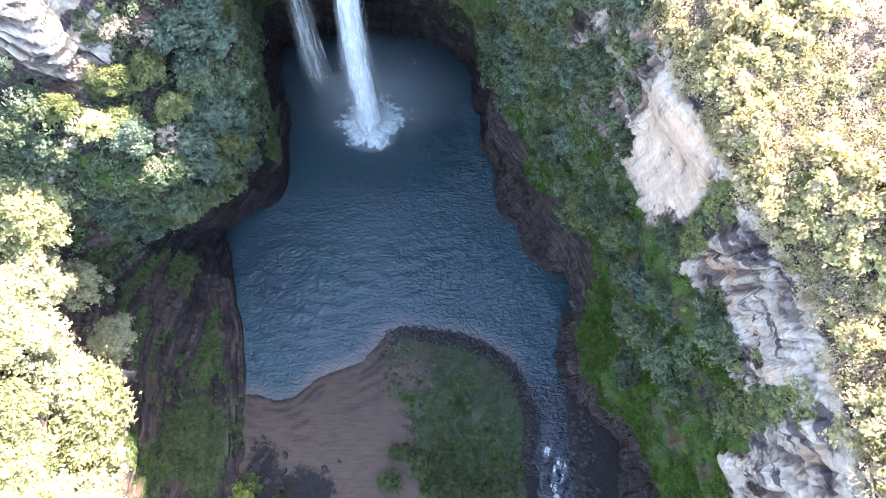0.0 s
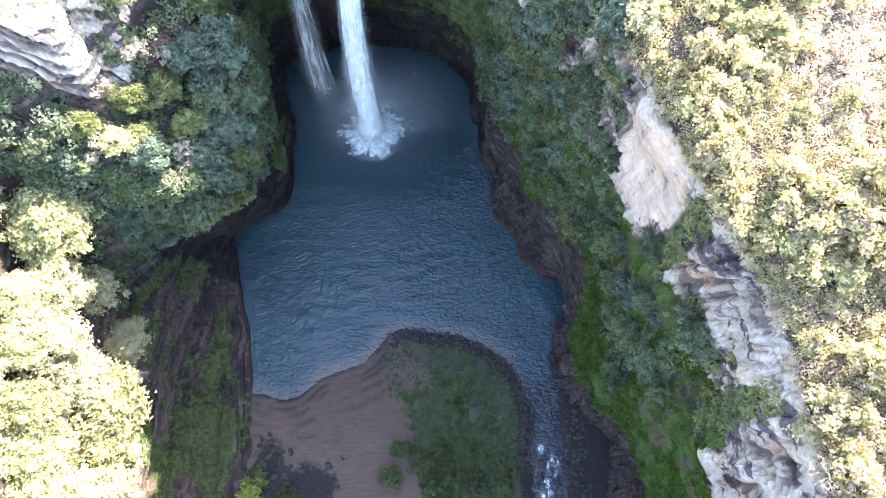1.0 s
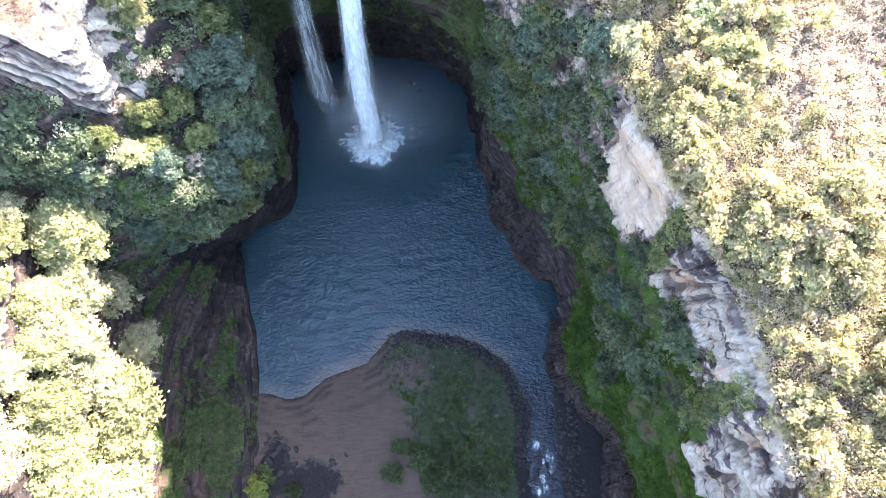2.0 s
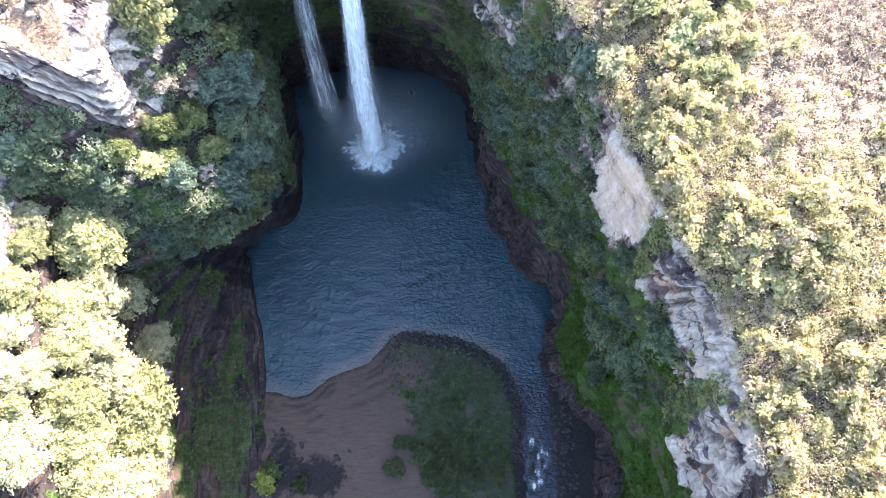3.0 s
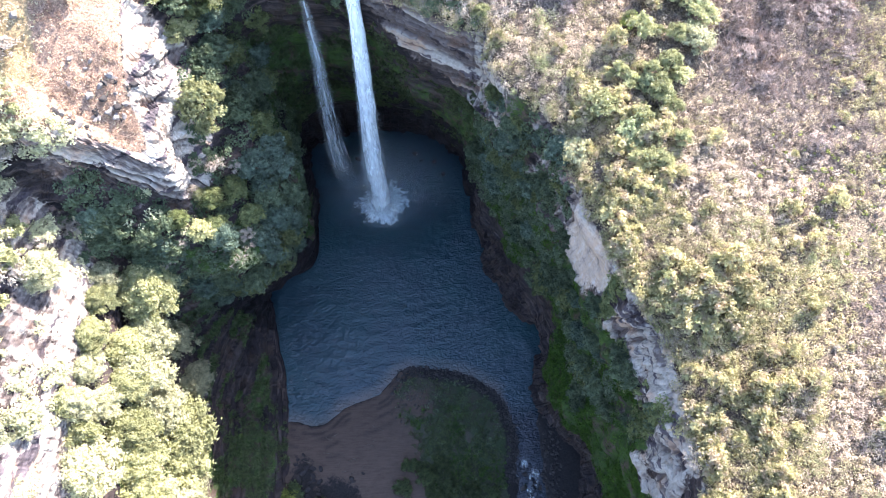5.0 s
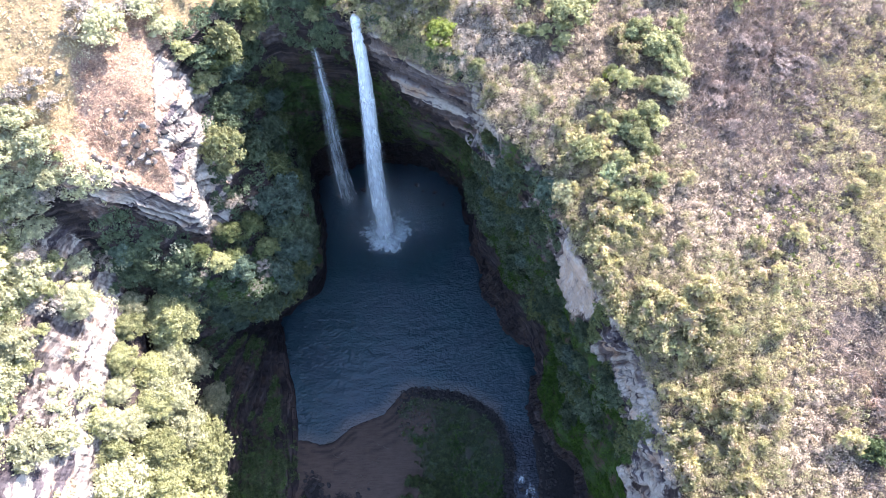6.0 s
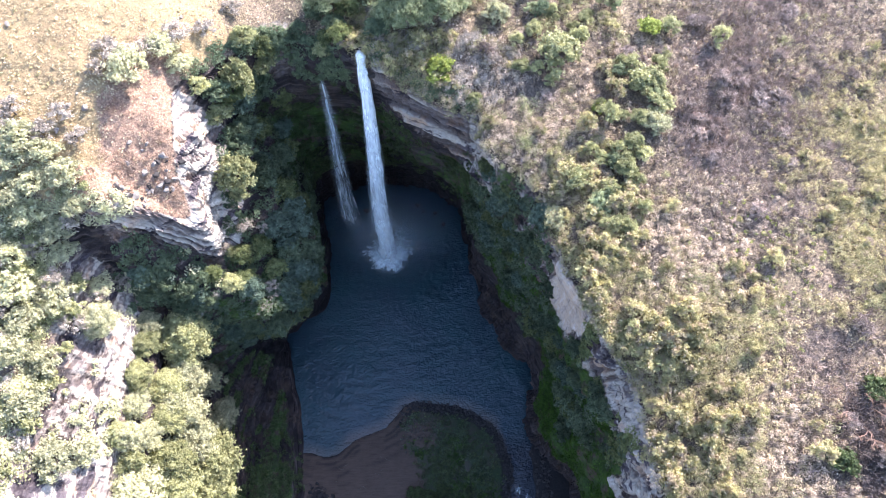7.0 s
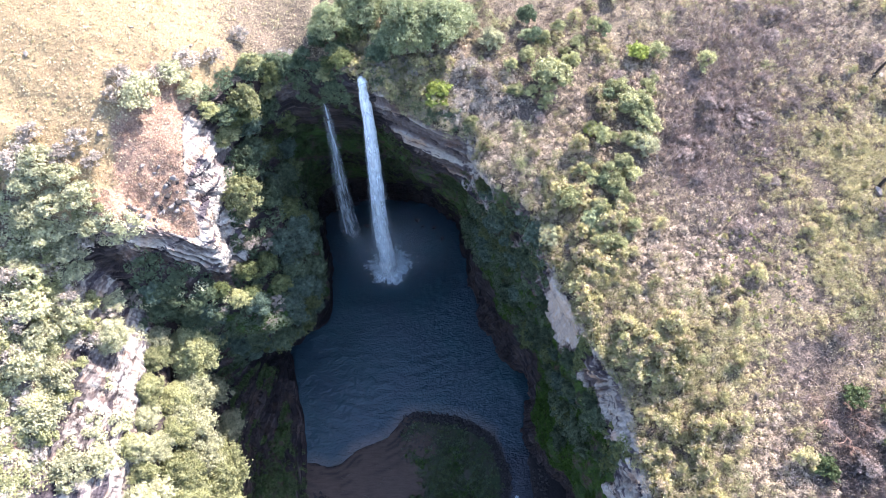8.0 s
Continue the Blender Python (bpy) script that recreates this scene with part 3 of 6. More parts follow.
# a shallow cave at the water's edge and the recess under the mossy bank
for cx, cy, cz, rx, ry, rz, deep_ in ((20.0, 29.0, 2.0, 5.0, 3.6, 5.0, 3.6), (20.5, 14.0, 2.5, 5.0, 2.4, 4.5, 2.2), (10.5, 53.0, 2.0, 5.0, 3.0, 5.0, 1.6)):
    lift -= SIDE * deep_ * np.exp(-(((flat[:, 0] - cx) / rx) ** 2 + ((flat[:, 1] - cy) / ry) ** 2 + ((flat[:, 2] - cz) / rz) ** 2)) * window(vv, 0.3, 2.6, 0.3)
shift = NRM.reshape(-1, 3) * lift[:, None]

flat = flat + shift
far = ramp(vv, 9.2, 10.5)
flat[:, 2] += far * fbm(flat * (1 / 160.0, 1 / 160.0, 0), 3, 31) * 30
# the notch that the stream has cut through the lip, and the lesser one beside it
for cx, wide, deep in ((-11.0, 1.6, 2.6), (-18.6, 0.9, 1.2)):
    flat[:, 2] -= deep * np.exp(-((flat[:, 0] - cx) / wide) ** 2) * window(vv, 5.7, 7.6, 0.25) * (np.abs(uu - 14.5) < 3)
GRID = flat.reshape(NU, NV, 3)
NRM = normals_of(GRID)
if NRM[:, -20:, 2].mean() < 0:
    NRM = -NRM
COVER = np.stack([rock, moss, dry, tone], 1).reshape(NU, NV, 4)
soil = dry * window(uu, 16.9, 21.2, 0.25) * (1 - ramp(vv + 0.25 * patch, 6.75, 7.0))
TINT = np.stack([tan, np.maximum(burnt, gap_shade), soil, 0.8 * face], 1).reshape(NU, NV, 4)


def sheet(name, i0, i1, j0, j1, label, category):
    """One stretch of the gorge as a piece of the setting."""
    g = GRID[i0:i1, j0:j1]
    a, b = g.shape[:2]
    idx = np.arange(a * b).reshape(a, b)
    faces = np.stack([idx[:-1, :-1], idx[1:, :-1], idx[1:, 1:], idx[:-1, 1:]], -1).reshape(-1, 4)
    if NRM_FLIP:
        faces = faces[:, ::-1]
    me = mesh_of(name, g.reshape(-1, 3), faces, TERRAIN, name == "ground")
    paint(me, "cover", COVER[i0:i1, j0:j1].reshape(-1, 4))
    paint(me, "tint", TINT[i0:i1, j0:j1].reshape(-1, 4))
    return tagged(new(name, me), label, category, kind="structure")


NRM_FLIP = False
iu = [0] + [int(np.searchsorted(US, s)) for s in (10.6, 16.6)] + [NU - 1]
jv = int(np.searchsorted(VS, 6.1))
sheet("cliff_east", iu[0], iu[1] + 1, 0, jv + 1, "pale sandstone cliff over a steep mossy green slope", "cliff")
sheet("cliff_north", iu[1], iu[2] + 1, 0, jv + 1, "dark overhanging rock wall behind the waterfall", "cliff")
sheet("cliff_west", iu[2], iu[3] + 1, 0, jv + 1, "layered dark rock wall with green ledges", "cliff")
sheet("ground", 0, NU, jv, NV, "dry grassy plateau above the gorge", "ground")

# ---- pool, stream and gravel bar ----
SHORE = [(-60.0, 15.0), (-31.0, 14.6), (-27.7, 14.4), (-24.0, 13.4), (-21.0, 13.9), (-17.9, 16.6), (-11.0, 19.3), (-6.7, 23.7), (-2.7, 24.6), (2.3, 23.8), (7.6, 22.2), (12.8, 18.6), (15.1, 13.8), (15.9, 8.8), (15.2, 4.5), (15.5, -2.0), (17, -20.0), (17, -80.0)]


def bar_distance(x, y):
    """Metres inside the gravel bar (plus) or out in the water (minus)."""
    line = spline(np.array([(a, b, 0) for a, b in SHORE]), np.linspace(0, len(SHORE) - 1, 140))[:, :2]
    p = np.stack([x, y], 1)
    best = np.full(len(p), 1e9)
    inside = np.zeros(len(p), bool)
    for a, b in zip(line[:-1], line[1:]):
        ab = b - a
        t = np.clip(((p - a) @ ab) / (ab @ ab + 1e-9), 0, 1)
        best = np.minimum(best, np.linalg.norm(p - a - t[:, None] * ab, axis=1))
    poly = np.vstack([line, [(-60, -80)]])
    for a, b in zip(poly, np.roll(poly, -1, 0)):
        cross = (a[1] > p[:, 1]) != (b[1] > p[:, 1])
        with np.errstate(divide="ignore", invalid="ignore"):
            xs = (b[0] - a[0]) * (p[:, 1] - a[1]) / (b[1] - a[1]) + a[0]
        inside ^= cross & (p[:, 0] < xs)
    return np.where(inside, best, -best)


def lattice(x0, x1, y0, y1, step):
    xs, ys = np.arange(x0, x1 + step, step), np.arange(y0, y1 + step, step)
    X, Y = np.meshgrid(xs, ys, indexing="ij")
    idx = np.arange(X.size).reshape(X.shape)
    faces = np.stack([idx[:-1, :-1], idx[1:, :-1], idx[1:, 1:], idx[:-1, 1:]], -1).reshape(-1, 4)
    return X.ravel(), Y.ravel(), faces


def bar_height(x, y):
    d = bar_distance(x, y)
    p = np.stack([x, y, np.zeros_like(x)], 1)
    z = np.where(d > 0, 0.9 * (1 - np.exp(-d / 3.5)) + 0.25 * ramp(d, 2, 9) * (1 + fbm(p / 4, 3, 41)), 0.45 * d)
    inlet = np.exp(-(((x + 18.5) / 5.0) ** 2 + ((y - 1.5) / 3.2) ** 2)) * 0.8 + np.exp(-(((x + 25) / 2.0) ** 2 + ((y - 3) / 5.5) ** 2)) * 0.7
    bank = 0.75 * ramp(x + 0.8 * fbm(p / 3, 3, 45), 20.0, 21.6) * (1 - ramp(y, 13, 16))
    return np.maximum(np.clip(z, -2.5, 9) - inlet, bank - 0.2 * (bank < 0.05)) + 0.1 * fbm(p / 1.2, 3, 43), d


bx, by, bf = lattice(-40, 28, -40, 34, 0.4)
bz, bd = bar_height(bx, by)
bar = mesh_of("gravel_bar", np.stack([bx, by, bz], 1), bf, SAND, True)
p3 = np.stack([bx, by, bz], 1)
scrub = ramp(bx + 0.35 * (by - 12) + 3.0 * fbm(p3 / 6, 3, 47), -6.5, -3.0) * ramp(bd, 1.2, 3.0) * (1 - np.exp(-(((bx + 3.5) / 3.6) ** 2 + ((by - 17.5) / 3.0) ** 2))) * (0.75 + 0.45 * ramp(fbm(p3 / 3.0, 3, 48), -0.15, 0.15))
sandy = ramp(bd, -1.5, 0.3) * (1 - ramp(bx - 0.0 + 2 * fbm(p3 / 3, 3, 49), -6.0, -2.0) * (1 - ramp(bd, 3, 5)))
sandy *= ramp(bz, -0.3, 0.25) * (1 - np.exp(-(((bx + 18.5) / 5.0) ** 2 + ((by - 0.5) / 3.6) ** 2))) * (1 - np.exp(-(((bx + 25.2) / 2.4) ** 2 + ((by - 3) / 5.5) ** 2)))
drift = bd + 0.5 * fbm(p3 / 5, 2, 46)
lines = sum(a * np.exp(-((drift - c) / w) ** 2) for a, c, w in ((0.8, 0.2, 0.35), (0.75, 1.5, 0.3), (0.6, 2.5, 0.35), (0.5, 4.2, 0.35), (0.3, 6.2, 0.5))) * ramp(-bx, 5, 9) * ramp(fbm(p3 / 2.5, 3, 44), -0.25, 0.15)
paint(bar, "cover", np.stack([sandy, scrub, np.clip(lines, 0, 0.7), np.ones_like(bd)], 1))
tagged(new("gravel_bar", bar), "brown sand and gravel bar, overgrown with low green scrub", "sand bar", kind="structure")

wx, wy, wf = lattice(-44, 34, -60, 86, 0.4)
wd = bar_distance(wx, wy)
wp = np.stack([wx, wy, np.zeros_like(wx)], 1)
ring = np.hypot(wx + 11.0, wy - 62.0)
turned = np.arctan2(wx + 11.0, 62.0 - wy) * 25.0
crest = fbm(np.stack([ring * 0.66, turned * 0.3, 0 * ring], 1) + 0.35 * fbm(wp / 3.0, 2, 55)[:, None], 2, 51)
cross_ = fbm(wp * (0.8, 0.55, 1), 2, 53)
calm = 0.45 + 0.55 * ramp(fbm(wp / 9.0, 2, 58) + 0.35 * np.abs(wx + 6.0) / 14.0 - 0.2, -0.25, 0.3)
swell = calm * (0.25 + 0.75 * ramp(ring, 10.0, 24.0)) * (0.26 * (1 - np.abs(crest)) ** 4 + 0.12 * (1 - np.abs(cross_)) ** 3) * (0.5 + 0.5 * ramp(-wd, 0.5, 4.0)) - 0.12
rapid = window(wx, 14, 23, 1.5) * (1 - ramp(wy, 2, 8))
swell += rapid * fbm(wp * 1.1, 3, 57) * 0.35
pool = mesh_of("pool_water", np.stack([wx, wy, swell], 1), wf, WATER, True)
deep = np.maximum(np.maximum(ramp(-wd, 0.1, 3.2), ramp(wd, 1.0, 2.0)), ramp(wx, 12, 15) * ramp(-wd, -0.2, 1.0))
# Stream and inlet darkened: dark bed, and the cliff's reflection put into the colour.
dark_water = np.maximum(ramp(wx, 11, 14) * (1 - ramp(wy, 13, 19)), ramp(wd, 2.0, 4.0)) * 0.85
open_water = 0.2 + 0.8 * ramp(ring + 3.0 * fbm(wp / 6.0, 2, 59), 11.0, 24.0)
paint(pool, "depth", np.stack([deep, dark_water, open_water, np.ones_like(deep)], 1))
tagged(new("water", pool), "dark blue-green rippled plunge pool and stream", "water", kind="structure")


# ---- waterfalls ----
main_fall = empty("waterfall", pose(-11, 66, 0))
tagged(main_fall, "tall white waterfall plunging from a notched rock lip", "waterfall")


def shards(name, centres, down, out, length, width, body, seed):
    """Overlapping slips of white water along the directions down, which lean outwards so that they catch the sky."""
    r = np.random.default_rng(seed)
    n = len(centres)
    side = np.cross(down, out)
    side /= np.linalg.norm(side, axis=1)[:, None] + 1e-9
    L = length[:, None] * down
    W = side * width[:, None] * 0.5
    bulge = out * (width * 0.25)[:, None]
    rows_ = [centres - L * 0.5, centres + bulge, centres + L * 0.5]
    v = np.stack([q + w for q in rows_ for w in (-W, W)], 1).reshape(-1, 3)
    base = (np.arange(n) * 6)[:, None, None]
    faces = (base + np.array([(0, 1, 3, 2), (2, 3, 5, 4)])[None]).reshape(-1, 4)
    strength = body * r.uniform(0.5, 1.2, n)
    flow = np.zeros((n, 6, 4))
    flow[:, :, 0] = (0, 1, 0, 1, 0, 1)
    flow[:, 2:4, 1] = strength[:, None]
    flow[:, :, 3] = 1
    me = mesh_of(name, v, faces, FALL, True)
    paint(me, "flow", flow.reshape(-1, 4))
    return me


def burst(name, centre, reach, height, count, body, seed, scale=1.0):
    """White water thrown up and outwards where a fall strikes the pool."""
    r = np.random.default_rng(seed)
    ang, far = r.uniform(0, 2 * math.pi, count), np.abs(r.normal(0, 0.45, count)) * reach
    h = height * np.exp(-(far / reach * 1.6) ** 2) * r.uniform(0.1, 1.0, count) + 0.15
    c = np.stack([centre[0] + np.cos(ang) * far, centre[1] + np.sin(ang) * far, h], 1)
    out = np.stack([np.cos(ang), np.sin(ang), r.uniform(-0.5, 0.4, count)], 1)
    out /= np.linalg.norm(out, axis=1)[:, None]
    up = np.array((0, 0, 1.0)) - out * out[:, 2:3]
    return shards(name, c, out, up, scale * r.uniform(0.4, 1.5, count), scale * r.uniform(0.12, 0.5, count), body * np.clip(1.3 - far / reach, 0.15, 1), seed + 1)


def core_of(name, lip, foot, w_top, w_foot, seed, rough=1.0, mat=None, arc=0.5, side=1.0, top=True):
    """The dense body of a fall: a widening, billowing column."""
    rows, sides = 300, 36
    t = np.linspace(0, 1, rows)
    a_ = -math.pi / 2 + np.linspace(-math.pi, math.pi, sides, endpoint=arc < 1) * arc
    T, A = np.meshgrid(t, a_, indexing="ij")
    q = np.stack([np.cos(A).ravel() * 1.2, np.sin(A).ravel() * 1.2, T.ravel() * (lip[2] - foot[2])], 1)
    rad = 0.5 * (w_top + (w_foot - w_top) * T ** 0.8)
    rad *= 0.1 + 0.9 * ramp(T, 0.0, 0.02)
    rad *= 1 + rough * (0.45 * fbm(q * (1, 1, 0.10), 4, seed) + 0.22 * vnoise(q * (2.4, 2.4, 0.3), seed + 5)).reshape(T.shape)
    x = lip[0] + (foot[0] - lip[0]) * T + np.cos(A) * rad + 0.3 * np.sin(T * 7)
    y = lip[1] + (foot[1] - lip[1]) * np.sqrt(T) + np.sin(A) * rad
    z = lip[2] + (foot[2] - lip[2]) * T
    idx = np.arange(rows * sides).reshape(rows, sides)
    nxt = np.roll(idx, -1, 1)
    faces = np.stack([idx[:-1], nxt[:-1], nxt[1:], idx[1:]], -1)[:, :sides - (arc < 1)].reshape(-1, 4)
    me = mesh_of(name, np.stack([x, y, z], -1).reshape(-1, 3), faces[:, ::-1], mat or WHITE, True)
    soft_ = np.sin(np.linspace(0, math.pi, sides)) ** side * np.ones((rows, 1)) * (ramp(T, 0, 0.02) if top else ramp(T, 0, 0.35))
    paint(me, "body", np.stack([soft_.ravel()] * 3 + [np.ones(rows * sides)], 1))
    return me


def veil(name, thin, full, most, across=2.6, down=0.5, detail=7, least=0.0):
    """Broken lacy water: streaks and drops with clear air between them."""
    n = Nodes(name)
    f = n.noise(1.0, detail, 0.66, stretch=(across, across, down))
    body = n.add("ShaderNodeAttribute", attribute_name="body").outputs["Fac"]
    n.finish((0.90, 0.95, 0.97), 0.8, 0.1)
    clear, mixer = n.add("ShaderNodeBsdfTransparent"), n.add("ShaderNodeMixShader")
    n.link(n.math("MULTIPLY", n.ramp(f, (thin, (least, least, least)), (full, (most, most, most))), body, True), mixer.inputs[0])
    n.link(clear.outputs[0], mixer.inputs[1])
    n.link(n.bsdf.outputs[0], mixer.inputs[2])
    n.link(mixer.outputs[0], n.out.inputs[0])
    return n.mat


WHITE = veil("white_water", 0.30, 0.55, 1.6, 1.1, 0.14, 4, 0.75)
LACE, DRIFT = veil("lacy_water", 0.30, 0.70, 0.7, 1.2, 0.16, 5), veil("drifting_spray", 0.30, 0.8, 0.42, 0.6, 0.10, 4)
THREAD, VAPOUR = veil("thread_of_water", 0.42, 0.68, 0.75, 2.2, 0.09), veil("vapour", 0.25, 0.85, 0.2, 0.3, 0.07, 3)
part("falling_water", core_of("falling_water", (0.1, 0.9, 64.6), (0.0, -3.2, -0.2), 1.5, 4.0, 3, 0.5, WHITE, 0.5, 0.45), main_fall, "dense white water")
for k, (top_, foot_, high_, veil_) in enumerate(((1.8, 5.4, 64.3, LACE), (2.0, 7.4, 50.0, DRIFT), (3.0, 12.0, 30.0, VAPOUR))):
    part("spray", core_of("spray", (0.1, 0.9 - 4.1 * math.sqrt(1 - high_ / 64.8), high_), (0.0, -3.2, -0.2), top_, foot_, 13 + k, 0.4, veil_, 0.5, 1.5, k == 0), main_fall, "lacy outer water" if veil_ is LACE else "thin drifting spray")
tagged(part("splash", burst("splash", (0, -4.2), 8.0, 1.6, 1500, 0.55, 16, 0.28), main_fall, "fan of fine drops striking the pool"), kind="stuff")
side_fall = empty("waterfall", pose(-19, 70, 0))
tagged(side_fall, "thin veil of a lesser waterfall against dark rock", "waterfall")
for k, (foot_x, foot_y, foot_z, wide_) in enumerate(((-1.7, 2.0, -0.2, 1.3), (-0.6, 2.4, 0.6, 0.8), (-3.0, 2.2, 1.0, 0.55), (-1.0, 1.6, -0.2, 1.0), (-2.2, 2.6, 2.5, 0.7), (0.4, 2.6, 2.0, 0.45))):
    part("falling_water", core_of("falling_water", (-0.2, -0.3, 58.0 - k), (foot_x, foot_y, foot_z), 0.32, wide_ * 1.3, 21 + k, 0.9, THREAD, 0.5, 0.7), side_fall, "thin blue-white strand of water")
part("spray", core_of("spray", (-0.2, -0.3, 57.8), (-1.4, 2.0, -0.2), 0.8, 6.0, 32, 0.5, DRIFT, 0.5, 1.2), side_fall, "thin drifting veil of water")


def foam_material(name, least, scale):
    n = Nodes(name)
    dens = n.add("ShaderNodeAttribute", attribute_name="flow").outputs["Fac"]
    lace = n.noise(scale, 6, 0.7)
    f = n.math("MULTIPLY", dens, n.ramp(lace, (0.36, (least, least, least)), (0.58, (1, 1, 1))), True)
    n.finish((0.80, 0.87, 0.86), 0.6, 0.2)
    clear, mixer = n.add("ShaderNodeBsdfTransparent"), n.add("ShaderNodeMixShader")
    n.link(f, mixer.inputs[0])
    n.link(clear.outputs[0], mixer.inputs[1])
    n.link(n.bsdf.outputs[0], mixer.inputs[2])
    n.link(mixer.outputs[0], n.out.inputs[0])
    return n.mat


FOAM, SURF, MIST, RAPID = foam_material("foam", 0.22, 1.1), foam_material("surf", 0.55, 2.2), foam_material("mist", 0.5, 0.25), foam_material("rapid", 0.0, 2.0)


def foam_sheet(name, cx, cy, rx, ry, strength, label, z0=0.22, mat=None):
    """Foam that floats on the water, thinning outwards."""
    fx, fy, ff = lattice(cx - rx, cx + rx, cy - ry, cy + ry, 0.4)
    q = np.stack([fx, fy, np.zeros_like(fx)], 1)
    d = np.hypot((fx - cx) / rx, (fy - cy) / ry) * (1 + 0.3 * fbm(q / 2.5, 3, 63))
    z = z0 + 0.6 * (z0 > 0.5) * fbm(q / 4.0, 3, 69)
    dens = np.clip(strength * (1 - ramp(d, 0.0, 0.95)) ** 1.5, 0, 1)
    me = mesh_of(name, np.stack([fx, fy, z], 1), ff, mat or FOAM, True)
    paint(me, "flow", np.stack([dens] * 3 + [np.ones_like(dens)], 1))
    return tagged(new(name, me), label, "foam", kind="stuff")


def surf_sheet(cx, cy, reach, step, label):
    """Boiling foam under the fall: a dense heart and a scalloped fringe of radial strands, then loose threads."""
    fx, fy, ff = lattice(cx - reach * 3, cx + reach * 3, cy - reach * 2.6, cy + reach * 2.6, step)
    q = np.stack([fx, fy, np.zeros_like(fx)], 1)
    r_, a_ = np.hypot(fx - cx, (fy - cy) * 1.12), np.arctan2(fy - cy, fx - cx)
    around = np.stack([np.cos(a_), np.sin(a_), np.zeros_like(a_)], 1)
    d = r_ / (reach * (1 + 0.3 * fbm(around * 2.6, 3, 64) + 0.12 * vnoise(around * 9.0, 66)))
    strands = (1 - np.abs(vnoise(around * 15.0 + np.array((0, 0, 1.0)) * (r_ * 0.8)[:, None] + 0.9 * fbm(q / 1.2, 3, 67)[:, None], 68))) ** 3
    cells = (1 - np.abs(fbm(q / 1.4, 3, 70)) * 2.0).clip(0, 1) ** 3
    heart = 1 - ramp(d + 0.25 * fbm(q / 1.2, 3, 65), 0.42, 0.86)
    fringe = window(d, 0.3, 0.96, 0.1) * (0.22 + 0.4 * strands + 0.5 * cells)
    loose = 0.55 * (1 - ramp(d, 0.9, 2.3)) * ramp(d, 0.7, 1.0) * cells * ramp(fbm(q / 4.0, 3, 72), 0.0, 0.3)
    z = 0.22 + 1.7 * np.exp(-(d * 1.5) ** 2) * (0.85 + 0.35 * fbm(q * 0.9, 3, 73))
    dens = np.clip(heart + fringe + loose, 0, 1)
    me = mesh_of("foam", np.stack([fx, fy, z], 1), ff, SURF, True)
    paint(me, "flow", np.stack([dens] * 3 + [np.ones_like(dens)], 1))
    return tagged(new("foam", me), label, "foam", kind="stuff")


surf_sheet(-11.0, 62.2, 6.0, 0.2, "white foam where the waterfall meets the pool")
foam_sheet("foam", -19.5, 72.0, 3.0, 2.4, 0.5, "thin foam under the lesser fall")
for high, wide_, strength_ in ((1.6, 22, 0.24), (6.0, 14, 0.14)):
    tagged(foam_sheet("mist", -9.5, 67, wide_, wide_ * 0.85, strength_, "faint mist drifting over the pool", high, MIST), category="mist")
rapid_r = np.random.default_rng(151)
for k in range(11):
    foam_sheet("foam", 18.3 + rapid_r.normal(0, 0.7), 6.0 - 0.75 * k + rapid_r.normal(0, 0.3), rapid_r.uniform(0.5, 1.1), rapid_r.uniform(0.6, 1.4), 1.1, "white water of the small rapid in the stream", mat=RAPID)
foam_sheet("foam", -3.4, 75.8, 2.0, 1.2, 0.7, "foam round a rock in the pool")

# ---- plants ----
from mathutils.bvhtree import BVHTree

_idx = np.arange(NU * NV).reshape(NU, NV)
_quads = np.stack([_idx[:-1, :-1], _idx[1:, :-1], _idx[1:, 1:], _idx[:-1, 1:]], -1).reshape(-1, 4)
GROUND_TREE = BVHTree.FromPolygons([tuple(p) for p in GRID.reshape(-1, 3)], [tuple(q) for q in _quads.tolist()])


def leaf_cloud(centres, out, size, r, droop=0.55):
    """Quads of about that size at the centres, turned roughly along the directions out: vertices and faces."""
    n = len(centres)
    nrm = out + r.normal(0, droop, (n, 3))
    nrm /= np.linalg.norm(nrm, axis=1)[:, None] + 1e-9
    ref = r.normal(0, 1, (n, 3))
    a = np.cross(nrm, ref)
    a /= np.linalg.norm(a, axis=1)[:, None] + 1e-9
    b = np.cross(nrm, a)
    s = (size * r.uniform(0.55, 1.35, n))[:, None]
    a, b = a * s * 0.62, b * s
    tip = nrm * s * 0.25
    v = np.stack([centres - b, centres + a * 0.9 + tip * 0.5, centres + b - tip, centres - a * 0.9 + tip * 0.5], 1).reshape(-1, 3)
    return v, np.arange(n * 4).reshape(n, 4)


def ball_points(n, r):
    d = r.normal(0, 1, (n, 3))
    return d / np.linalg.norm(d, axis=1)[:, None]


def tube(points, radii, sides=6):
    """A tapered limb through the points: vertices and faces."""
    pts = np.array(points, float)
    ring, verts, faces = np.linspace(0, 2 * math.pi, sides, endpoint=False), [], []
    for i, p in enumerate(pts):
        d = pts[min(i + 1, len(pts) - 1)] - pts[max(i - 1, 0)]
        d /= np.linalg.norm(d) + 1e-9
        a = np.cross(d, (0.31, 0.87, 0.38))
        a /= np.linalg.norm(a) + 1e-9
        b = np.cross(d, a)
        verts.append(p + radii[i] * (np.cos(ring)[:, None] * a + np.sin(ring)[:, None] * b))
    for i in range(len(pts) - 1):
        for k in range(sides):
            faces.append((i * sides + k, i * sides + (k + 1) % sides, (i + 1) * sides + (k + 1) % sides, (i + 1) * sides + k))
    return np.concatenate(verts), np.array(faces)


